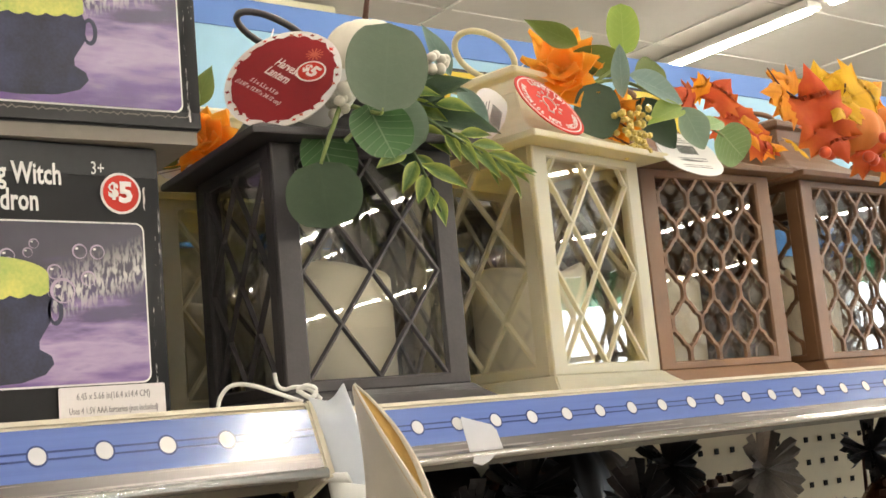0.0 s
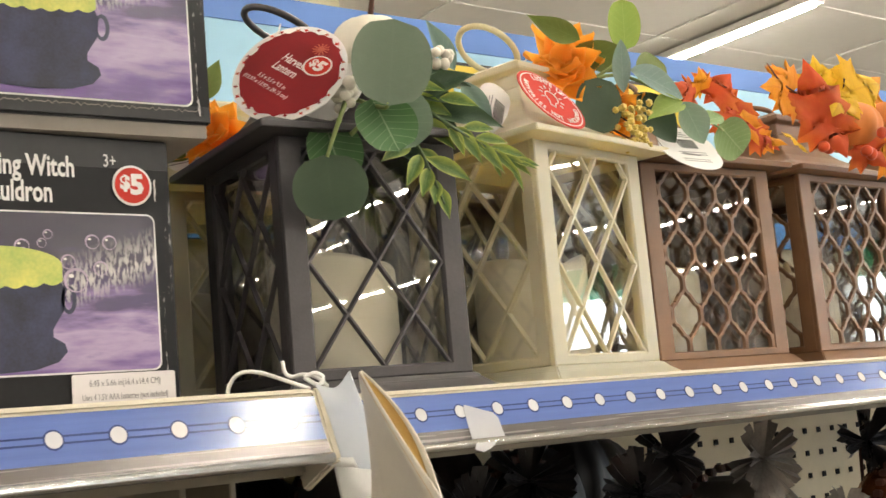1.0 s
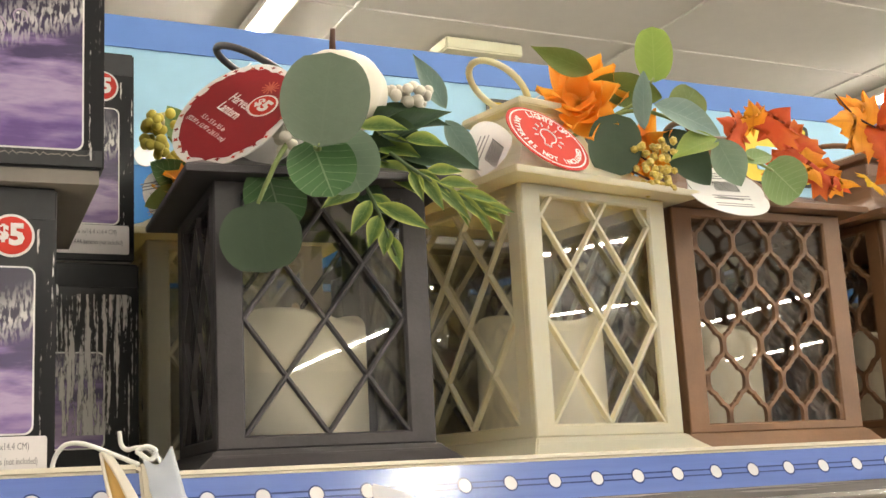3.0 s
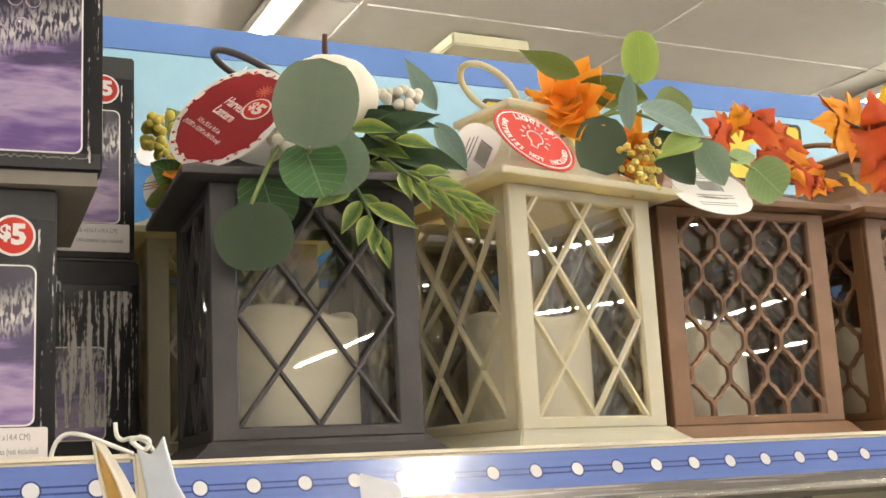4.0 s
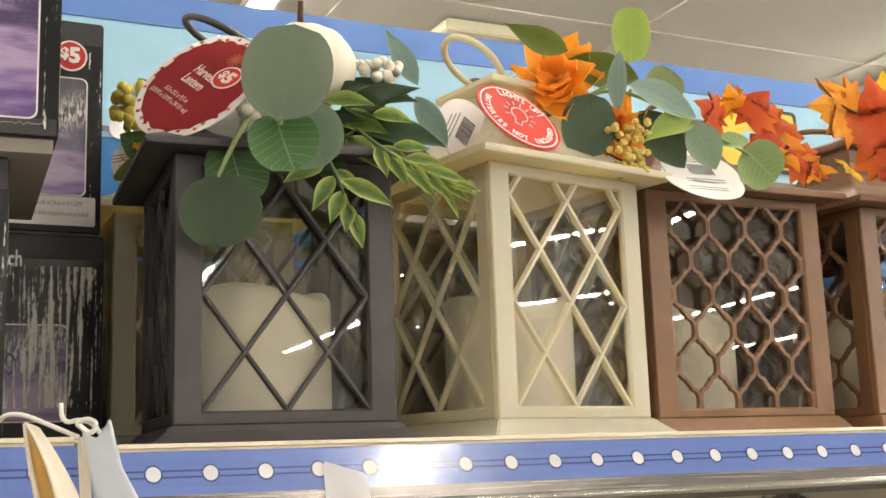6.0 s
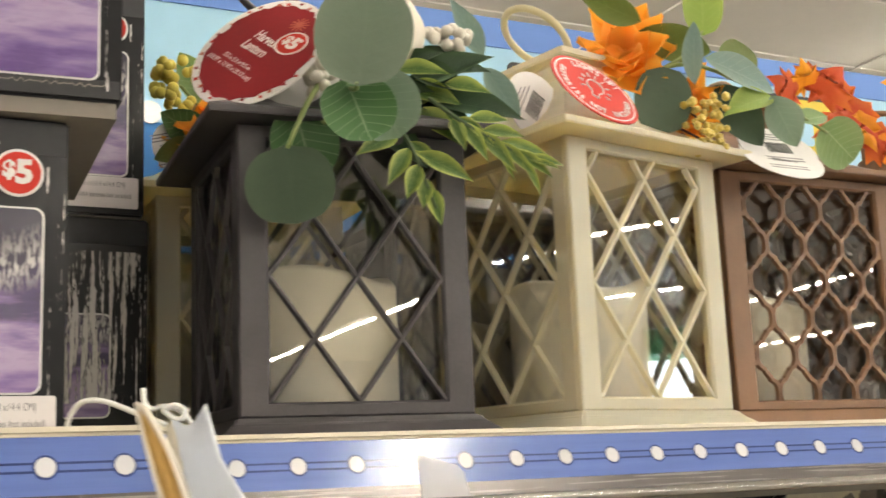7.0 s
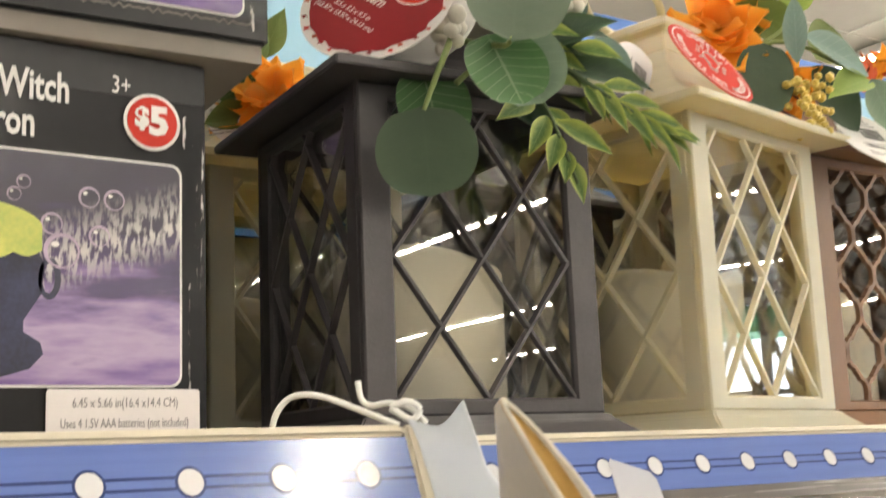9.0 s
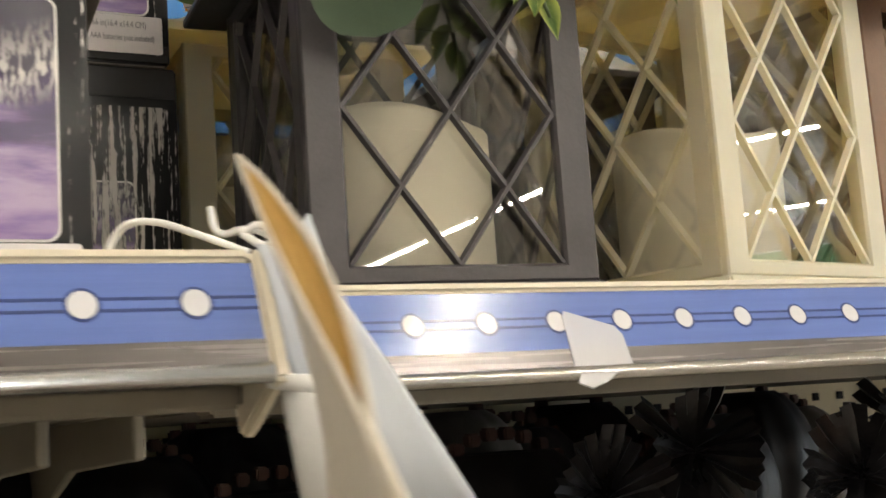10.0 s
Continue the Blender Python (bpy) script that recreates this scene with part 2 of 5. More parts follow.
REDLEAF = leaf_surface("red_maple_leaf", (0.62, 0.090, 0.018), (0.76, 0.22, 0.02), (0.62, 0.07, 0.02), 0.45, 7, 0.6, 0.25)
AMBER = leaf_surface("amber_maple_leaf", (0.88, 0.38, 0.02), (0.86, 0.26, 0.02), (0.6, 0.14, 0.02), 0.45, 7, 0.6, 0.25)
YELLEAF = leaf_surface("yellow_maple_leaf", (0.84, 0.55, 0.03), (0.80, 0.42, 0.02), (0.55, 0.24, 0.02), 0.45, 7, 0.6, 0.25)
M_STEM = surface("green_stem", (0.22, 0.28, 0.09), 0.5, scale=60, vary=0.2)
M_STEMD = surface("dark_green_stem", (0.07, 0.11, 0.04), 0.5, scale=60, vary=0.2)
M_TWIG = surface("brown_twig", (0.085, 0.035, 0.022), 0.6, scale=80, vary=0.3)
M_BERRY = surface("white_berry", (0.62, 0.58, 0.50), 0.5, scale=60, vary=0.12)
M_GOLD = surface("gold_berry", (0.50, 0.37, 0.06), 0.35, scale=90, vary=0.3, spots=(0.62, 0.48, 0.12))
M_YBERRY = surface("yellow_berry", (0.58, 0.48, 0.08), 0.5, scale=60, vary=0.15)
M_RBERRY = surface("red_berry", (0.55, 0.07, 0.02), 0.3, scale=60, vary=0.2)
M_GOURD = surface("white_pumpkin", (0.72, 0.66, 0.55), 0.6, scale=20, vary=0.06)
M_OGOURD = surface("orange_pumpkin", (0.58, 0.19, 0.035), 0.65, scale=20, vary=0.12)
M_FOIL = surface("black_foil", (0.045, 0.043, 0.045), 0.28, metal=0.8, scale=60, vary=0.5)
M_SILVER = surface("pewter_foil", (0.20, 0.185, 0.17), 0.35, metal=0.6, scale=60, vary=0.4)
M_COPPER = surface("copper_finish", (0.42, 0.16, 0.07), 0.25, metal=0.85, scale=40, vary=0.35)
M_STONE = surface("grey_platter", (0.13, 0.12, 0.105), 0.4, scale=30, vary=0.2)


def purple_print(name, water):
    """Printed picture: purple mist over rippled water, pale splashes, film glare painted as streaks."""
    m = bpy.data.materials.new(name)
    m.use_nodes = True
    nt = m.node_tree
    b = nt.nodes["Principled BSDF"]
    tc = nt.nodes.new("ShaderNodeTexCoord")
    sep = nt.nodes.new("ShaderNodeSeparateXYZ")
    nt.links.new(tc.outputs["Object"], sep.inputs[0])
    mr = nt.nodes.new("ShaderNodeMapRange")
    mr.inputs[1].default_value, mr.inputs[2].default_value = 0.012, 0.092
    nt.links.new(sep.outputs[2], mr.inputs[0])
    n1 = nt.nodes.new("ShaderNodeTexNoise")
    n1.inputs["Scale"].default_value, n1.inputs["Detail"].default_value = 42, 9
    mp = nt.nodes.new("ShaderNodeMapping")
    mp.inputs["Scale"].default_value = (0.8, 1, 3.4)
    nt.links.new(tc.outputs["Object"], mp.inputs[0])
    nt.links.new(mp.outputs[0], n1.inputs["Vector"])
    ma = nt.nodes.new("ShaderNodeMath")
    ma.operation = "MULTIPLY_ADD"
    ma.inputs[1].default_value = 0.85
    nt.links.new(n1.outputs["Fac"], ma.inputs[0])
    sb = nt.nodes.new("ShaderNodeMath")
    sb.operation = "ADD"
    sb.inputs[1].default_value = -0.42
    nt.links.new(mr.outputs[0], sb.inputs[0])
    nt.links.new(sb.outputs[0], ma.inputs[2])
    ramp = nt.nodes.new("ShaderNodeValToRGB")
    els = ramp.color_ramp.elements
    els[0].position, els[0].color = 0.0, (0.10, 0.045, 0.20, 1)
    els[1].position, els[1].color = 1.0, (0.02, 0.014, 0.035, 1)
    for p, c in ((0.10, (0.17, 0.10, 0.28)), (0.20, (0.27, 0.185, 0.37)), (0.33, (0.38, 0.29, 0.45)), (0.45, (0.22, 0.145, 0.32)), (0.57, (0.055, 0.032, 0.11)), (0.8, (0.022, 0.015, 0.04))):
        e = els.new(p)
        e.color = rgb(c)
    nt.links.new(ma.outputs[0], ramp.inputs[0])
    # vertical pale streaks: printed spray with film glare painted in
    wv = nt.nodes.new("ShaderNodeTexNoise")
    wv.inputs["Scale"].default_value, wv.inputs["Detail"].default_value = 130, 5
    mp2 = nt.nodes.new("ShaderNodeMapping")
    mp2.inputs["Scale"].default_value = (5.0, 5.0, 1.5)
    nt.links.new(tc.outputs["Object"], mp2.inputs[0])
    nt.links.new(mp2.outputs[0], wv.inputs["Vector"])
    rp = nt.nodes.new("ShaderNodeValToRGB")
    rp.color_ramp.elements[0].position, rp.color_ramp.elements[1].position = 0.45, 0.56
    nt.links.new(wv.outputs["Fac"], rp.inputs[0])
    band = nt.nodes.new("ShaderNodeValToRGB")
    be = band.color_ramp.elements
    be[0].position, be[0].color = 0.34, (0, 0, 0, 1)
    be[1].position, be[1].color = 0.68, (0, 0, 0, 1)
    e = be.new(0.48)
    e.color = (1, 1, 1, 1)
    rise = nt.nodes.new("ShaderNodeMath")
    rise.operation = "MULTIPLY_ADD"
    rise.inputs[1].default_value = -4.2
    nt.links.new(sep.outputs[0], rise.inputs[0])
    shift = nt.nodes.new("ShaderNodeMath")
    shift.operation = "ADD"
    shift.inputs[1].default_value = -0.34
    nt.links.new(mr.outputs[0], shift.inputs[0])
    nt.links.new(shift.outputs[0], rise.inputs[2])
    nt.links.new(rise.outputs[0], band.inputs[0])
    mm = nt.nodes.new("ShaderNodeMath")
    mm.operation = "MULTIPLY"
    nt.links.new(rp.outputs[0], mm.inputs[0])
    nt.links.new(band.outputs[0], mm.inputs[1])
    m2 = nt.nodes.new("ShaderNodeMath")
    m2.operation = "MULTIPLY"
    m2.inputs[1].default_value = water
    nt.links.new(mm.outputs[0], m2.inputs[0])
    mx = nt.nodes.new("ShaderNodeMix")
    mx.data_type = "RGBA"
    nt.links.new(m2.outputs[0], mx.inputs[0])
    nt.links.new(ramp.outputs[0], mx.inputs[6])
    mx.inputs[7].default_value = (0.72, 0.68, 0.66, 1)
    nt.links.new(mx.outputs[2], b.inputs["Base Color"])
    b.inputs["Roughness"].default_value = 0.35
    b.inputs["Coat Weight"].default_value = 0.08
    return m


def streak_card(name):
    """Black side of the carton with film glare painted as pale vertical streaks in its middle height."""
    m = bpy.data.materials.new(name)
    m.use_nodes = True
    nt = m.node_tree
    b = nt.nodes["Principled BSDF"]
    tc = nt.nodes.new("ShaderNodeTexCoord")
    mp = nt.nodes.new("ShaderNodeMapping")
    mp.inputs["Scale"].default_value = (7.0, 7.0, 0.6)
    nt.links.new(tc.outputs["Object"], mp.inputs[0])
    no = nt.nodes.new("ShaderNodeTexNoise")
    no.inputs["Scale"].default_value, no.inputs["Detail"].default_value = 55, 5
    nt.links.new(mp.outputs[0], no.inputs["Vector"])
    big = nt.nodes.new("ShaderNodeTexNoise")
    big.inputs["Scale"].default_value, big.inputs["Detail"].default_value = 22, 2
    nt.links.new(tc.outputs["Object"], big.inputs["Vector"])
    ad = nt.nodes.new("ShaderNodeMath")
    ad.operation = "MULTIPLY_ADD"
    ad.inputs[1].default_value = 0.6
    nt.links.new(big.outputs["Fac"], ad.inputs[0])
    nt.links.new(no.outputs["Fac"], ad.inputs[2])
    rp = nt.nodes.new("ShaderNodeValToRGB")
    rp.color_ramp.elements[0].position, rp.color_ramp.elements[0].color = 0.82, (0.013, 0.012, 0.014, 1)
    rp.color_ramp.elements[1].position, rp.color_ramp.elements[1].color = 0.87, (0.62, 0.59, 0.56, 1)
    nt.links.new(ad.outputs[0], rp.inputs[0])
    nt.links.new(rp.outputs[0], b.inputs["Base Color"])
    b.inputs["Roughness"].default_value = 0.3
    b.inputs["Coat Weight"].default_value = 0.3
    return m


def glare_film(name, lo, hi):
    """Film glare painted as pale upright streaks: everything else lets the print below through."""
    m = bpy.data.materials.new(name)
    m.use_nodes = True
    nt = m.node_tree
    b = nt.nodes["Principled BSDF"]
    b.inputs["Base Color"].default_value = (0.60, 0.57, 0.55, 1)
    b.inputs["Roughness"].default_value = 0.4
    tc = nt.nodes.new("ShaderNodeTexCoord")
    total = None
    for scale, vec, weight in ((1.0, (420, 420, 22), 1.0), (1.0, (90, 90, 12), 0.7), (1.0, (900, 900, 260), 0.35)):
        mp = nt.nodes.new("ShaderNodeMapping")
        mp.inputs["Scale"].default_value = vec
        nt.links.new(tc.outputs["Object"], mp.inputs[0])
        no = nt.nodes.new("ShaderNodeTexNoise")
        no.inputs["Scale"].default_value, no.inputs["Detail"].default_value = scale, 3
        nt.links.new(mp.outputs[0], no.inputs["Vector"])
        ad = nt.nodes.new("ShaderNodeMath")
        ad.operation = "MULTIPLY_ADD"
        ad.inputs[1].default_value = weight
        nt.links.new(no.outputs["Fac"], ad.inputs[0])
        if total:
            nt.links.new(total, ad.inputs[2])
        else:
            ad.inputs[2].default_value = 0.0
        total = ad.outputs[0]
    rp = nt.nodes.new("ShaderNodeMapRange")
    rp.inputs[1].default_value, rp.inputs[2].default_value = lo, hi
    nt.links.new(total, rp.inputs[0])
    tr = nt.nodes.new("ShaderNodeBsdfTransparent")
    ms = nt.nodes.new("ShaderNodeMixShader")
    nt.links.new(rp.outputs[0], ms.inputs[0])
    nt.links.new(tr.outputs[0], ms.inputs[1])
    nt.links.new(b.outputs[0], ms.inputs[2])
    nt.links.new(ms.outputs[0], nt.nodes["Material Output"].inputs[0])
    return m


M_GLAREFILM = glare_film("glare_film", 1.12, 1.20)
M_GLAREDENSE = glare_film("dense_glare_film", 1.03, 1.11)
M_PURPLE = purple_print("purple_picture", 0.75)
M_GLARESIDE = streak_card("glare_card")


def film_wrap(m):
    """Clear shrink film over the print, creased upright."""
    nt = m.node_tree
    b = nt.nodes["Principled BSDF"]
    b.inputs["Coat Weight"].default_value, b.inputs["Coat Roughness"].default_value = 0.3, 0.07
    geo = nt.nodes.new("ShaderNodeNewGeometry")
    mp = nt.nodes.new("ShaderNodeMapping")
    mp.inputs["Scale"].default_value = (330, 120, 24)
    nt.links.new(geo.outputs["Position"], mp.inputs["Vector"])
    no = nt.nodes.new("ShaderNodeTexNoise")
    no.inputs["Scale"].default_value, no.inputs["Detail"].default_value = 1.0, 3
    nt.links.new(mp.outputs[0], no.inputs["Vector"])
    bp = nt.nodes.new("ShaderNodeBump")
    bp.inputs["Strength"].default_value, bp.inputs["Distance"].default_value = 0.5, 0.0009
    nt.links.new(no.outputs["Fac"], bp.inputs["Height"])
    nt.links.new(bp.outputs[0], b.inputs["Coat Normal"])


for m_ in (M_PURPLE, M_GLARESIDE):
    film_wrap(m_)


# ---- mesh helpers ----
def part(name, bm, material, parent=None, label="", smooth=False, m=None):
    me = bpy.data.meshes.new(name)
    bm.to_mesh(me)
    bm.free()
    for mt in (material if isinstance(material, (list, tuple)) else (material,)):
        me.materials.append(mt)
    if smooth:
        for p in me.polygons:
            p.use_smooth = True
    ob = new(name, me)
    if m is not None:
        ob.matrix_basis = m
    if parent is not None:
        ob.parent = parent
    if label:
        ob["label"] = label
    return ob


def thing(name, at, label, category, group="", rz=0.0):
    ob = new(name)
    ob.empty_display_size = 0.02
    ob.matrix_basis = pose(at[0], at[1], at[2], 0, 0, rz)
    return tagged(ob, label, category, group)


def add_box(bm, x0, y0, z0, x1, y1, z1, bevel=0.0, index=0):
    vs = [bm.verts.new(p) for p in ((x0, y0, z0), (x1, y0, z0), (x1, y1, z0), (x0, y1, z0), (x0, y0, z1), (x1, y0, z1), (x1, y1, z1), (x0, y1, z1))]
    fs = [bm.faces.new([vs[i] for i in q]) for q in ((3, 2, 1, 0), (4, 5, 6, 7), (0, 1, 5, 4), (1, 2, 6, 5), (2, 3, 7, 6), (3, 0, 4, 7))]
    for f in fs:
        f.material_index = index
    if bevel:
        es = {e for f in fs for e in f.edges}
        bmesh.ops.bevel(bm, geom=list(es), offset=bevel, segments=2, affect="EDGES", clamp_overlap=True)
    return fs


def box_bm(x0, y0, z0, x1, y1, z1, bevel=0.0):
    bm = bmesh.new()
    add_box(bm, x0, y0, z0, x1, y1, z1, bevel)
    return bm


def tube_bm(points, radius, sides=8, closed=False, taper=1.0, flat=1.0, bm=None):
    bm = bm or bmesh.new()
    pts = [Vector(p) for p in points]
    n = len(pts)
    rings = []
    ref = Vector((0.13, 0.21, 0.97))
    for i, p in enumerate(pts):
        a = pts[(i - 1) % n] if closed or i else pts[0]
        c = pts[(i + 1) % n] if closed or i < n - 1 else pts[-1]
        d = (c - a).normalized()
        u = d.cross(ref)
        u = u.normalized() if u.length > 1e-4 else Vector((1, 0, 0))
        v = d.cross(u).normalized()
        r = radius * (1 + (taper - 1) * i / max(1, n - 1))
        rings.append([bm.verts.new(p + u * (r * math.cos(k * math.tau / sides)) + v * (r * flat * math.sin(k * math.tau / sides))) for k in range(sides)])
    for i in range(n if closed else n - 1):
        a, c = rings[i], rings[(i + 1) % n]
        for k in range(sides):
            bm.faces.new((a[k], a[(k + 1) % sides], c[(k + 1) % sides], c[k]))
    if not closed:
        bm.faces.new(rings[0][::-1])
        bm.faces.new(rings[-1])
    return bm


def curve_points(pts, steps=6):
    """Catmull-Rom through the points."""
    p = [Vector(q) for q in pts]
    p = [p[0] * 2 - p[1]] + p + [p[-1] * 2 - p[-2]]
    out = []
    for i in range(1, len(p) - 2):
        for k in range(steps):
            t = k / steps
            out.append(0.5 * ((2 * p[i]) + (p[i + 1] - p[i - 1]) * t + (2 * p[i - 1] - 5 * p[i] + 4 * p[i + 1] - p[i + 2]) * t * t + (3 * p[i] - p[i - 1] - 3 * p[i + 1] + p[i + 2]) * t ** 3))
    out.append(p[-2])
    return out


def plate_bm(outline, depth, bm=None):
    """A flat plate in the xz plane (y towards the back) from a 2D outline."""
    bm = bm or bmesh.new()
    a = [bm.verts.new((x, 0, z)) for x, z in outline]
    b = [bm.verts.new((x, depth, z)) for x, z in outline]
    bm.faces.new(a)
    bm.faces.new(b[::-1])
    n = len(a)
    for i in range(n):
        bm.faces.new((a[(i + 1) % n], a[i], b[i], b[(i + 1) % n]))
    bmesh.ops.recalc_face_normals(bm, faces=bm.faces)
    return bm


def ellipse(cx, cz, rx, rz, n=32):
    return [(cx + rx * math.cos(i * math.tau / n), cz + rz * math.sin(i * math.tau / n)) for i in range(n)]


def round_rect(x0, z0, x1, z1, r, n=5):
    out = []
    for cx, cz, a0 in ((x1 - r, z1 - r, 0), (x0 + r, z1 - r, 90), (x0 + r, z0 + r, 180), (x1 - r, z0 + r, 270)):
        for k in range(n + 1):
            a = radians(a0 + 90 * k / n)
            out.append((cx + r * math.cos(a), cz + r * math.sin(a)))
    return out


def ring_bm(outer, inner, depth):
    bm = bmesh.new()
    n = len(outer)
    o = [bm.verts.new((x, 0, z)) for x, z in outer]
    i_ = [bm.verts.new((x, 0, z)) for x, z in inner]
    o2 = [bm.verts.new((x, depth, z)) for x, z in outer]
    i2 = [bm.verts.new((x, depth, z)) for x, z in inner]
    for k in range(n):
        j = (k + 1) % n
        bm.faces.new((o[k], o[j], i_[j], i_[k]))
        bm.faces.new((o[j], o[k], o2[k], o2[j]))
        bm.faces.new((i_[k], i_[j], i2[j], i2[k]))
    bmesh.ops.recalc_face_normals(bm, faces=bm.faces)
    return bm


def lettering(words, size, material, parent, m, name="lettering", width=1.0, bold=0.0, align="CENTER"):
    """Words in the built-in font as a thin mesh; local x reads along, y up, z out."""
    cu = bpy.data.curves.new(name, "FONT")
    cu.body, cu.size, cu.align_x, cu.align_y, cu.extrude, cu.offset = words, size, align, "CENTER", 0.00008, bold
    cu.resolution_u = 2
    tmp = bpy.data.objects.new(name, cu)
    scene.collection.objects.link(tmp)
    me = bpy.data.meshes.new_from_object(tmp.evaluated_get(bpy.context.evaluated_depsgraph_get()))
    bpy.data.objects.remove(tmp)
    me.materials.clear()
    me.materials.append(material)
    ob = new(name, me)
    ob.parent = parent
    ob.matrix_basis = m @ Matrix.Diagonal((width, 1, 1, 1))
    return ob


UPRIGHT = Matrix.Rotation(radians(90), 4, "X")


def on_front(x, y, z, spin=0.0):
    """Pose of lettering on an upright face that looks towards -y."""
    return Matrix.Translation((x, y, z)) @ UPRIGHT @ Matrix.Rotation(radians(spin), 4, "Z")


# ---- the store round the shelf ----
def room():
    bm = bmesh.new()
    add_box(bm, -6.2, -16.2, -0.1, 12.2, 9.2, 0.0)
    tagged(part("floor", bm, M_FLOOR), "pale speckled vinyl store floor", "floor", kind="structure")
    bm = bmesh.new()
    add_box(bm, -6.2, -16.2, 3.2, 12.2, 9.2, 3.3)
    for i in range(15):
        x = -5.6 + i * 1.22
        add_box(bm, x, -16.0, 3.192, x + 0.024, 9.0, 3.2)
    for j in range(41):
        y = -15.9 + j * 0.61
        add_box(bm, -6.0, y, 3.194, 12.0, y + 0.02, 3.2)
    tagged(part("ceiling", bm, M_CEIL), "off-white suspended ceiling of large tiles", "ceiling", kind="structure")
    for nm, b in (("wall_west", (-6.2, -16.2, 0, -6.0, 9.2, 3.2)), ("wall_south", (-6.0, -16.2, 0, 12.0, -16.0, 3.2)), ("wall_north", (-6.0, 9.0, 0, 12.0, 9.2, 3.2))):
        tagged(part(nm, box_bm(*b), M_WALL), "plain grey painted store wall", "wall", kind="structure")
    # shop-front wall with its window
    y0, y1, z0, z1 = -5.6, -0.7, 0.25, 3.0
    bm = bmesh.new()
    add_box(bm, 12.0, -16.2, 0, 12.2, y0, 3.2)
    add_box(bm, 12.0, y1, 0, 12.2, 9.2, 3.2)
    add_box(bm, 12.0, y0, 0, 12.2, y1, z0)
    add_box(bm, 12.0, y0, z1, 12.2, y1, 3.2)
    tagged(part("wall_east", bm, M_WALL), "grey painted shop-front wall with an opening", "wall", kind="structure")
    win = tagged(new("window_1"), "wide shop-front window with dark frame bars", "window", kind="structure")
    for k in range(6):
        y = y0 + (y1 - y0) * k / 5
        part("window_frame", box_bm(12.02, y - 0.04, z0, 12.10, y + 0.04, z1), M_BLACK, win)
    for z in (1.25, 2.05):
        part("window_frame", box_bm(12.02, y0, z, 12.09, y1, z + 0.06), M_BLACK, win)
    tagged(part("awning", box_bm(12.2, -6.4, 2.72, 13.1, 0.4, 3.0, 0.02), M_AWN), "green awning outside the shop window", "awning")
    tagged(part("backdrop", box_bm(13.3, -12, -0.5, 13.35, 3, 4), M_DAY), "bright daylight outside the shop", "backdrop", kind="structure")


def ceiling_lamp(x, y0, y1):
    t = thing("ceiling_lamp", (x, (y0 + y1) / 2, 3.19), "long white linear ceiling lamp, lit", "lamp", "linear ceiling lamps")
    h = (y1 - y0) / 2
    part("housing", box_bm(-0.055, -h, -0.035, 0.055, h, 0.0, 0.006), M_TBAR, t)
    part("tube", box_bm(-0.018, -h + 0.02, -0.051, 0.018, h - 0.02, -0.0351, 0.005), M_LAMP, t, "glowing white diffuser")


room()
# The row at x=-1.56 is unseen, added to light faces turned left
for lx in (-1.56, 1.43, 4.42, 7.41, 10.4):
    for ly in (-15.6, -11.9, -8.2, -4.5, -0.8, 2.9):
        ceiling_lamp(lx, ly, ly + 3.64)
t = thing("ceiling_panel", (2.32, 4.05, 3.19), "cream square panel hanging under the ceiling", "panel")
part("board", box_bm(-0.17, -0.3, -0.05, 0.17, 0.3, 0.0, 0.006), M_YEL2, t)


# ---- shelves ----
SHELF_R, SHELF_L = 1.510, 1.511


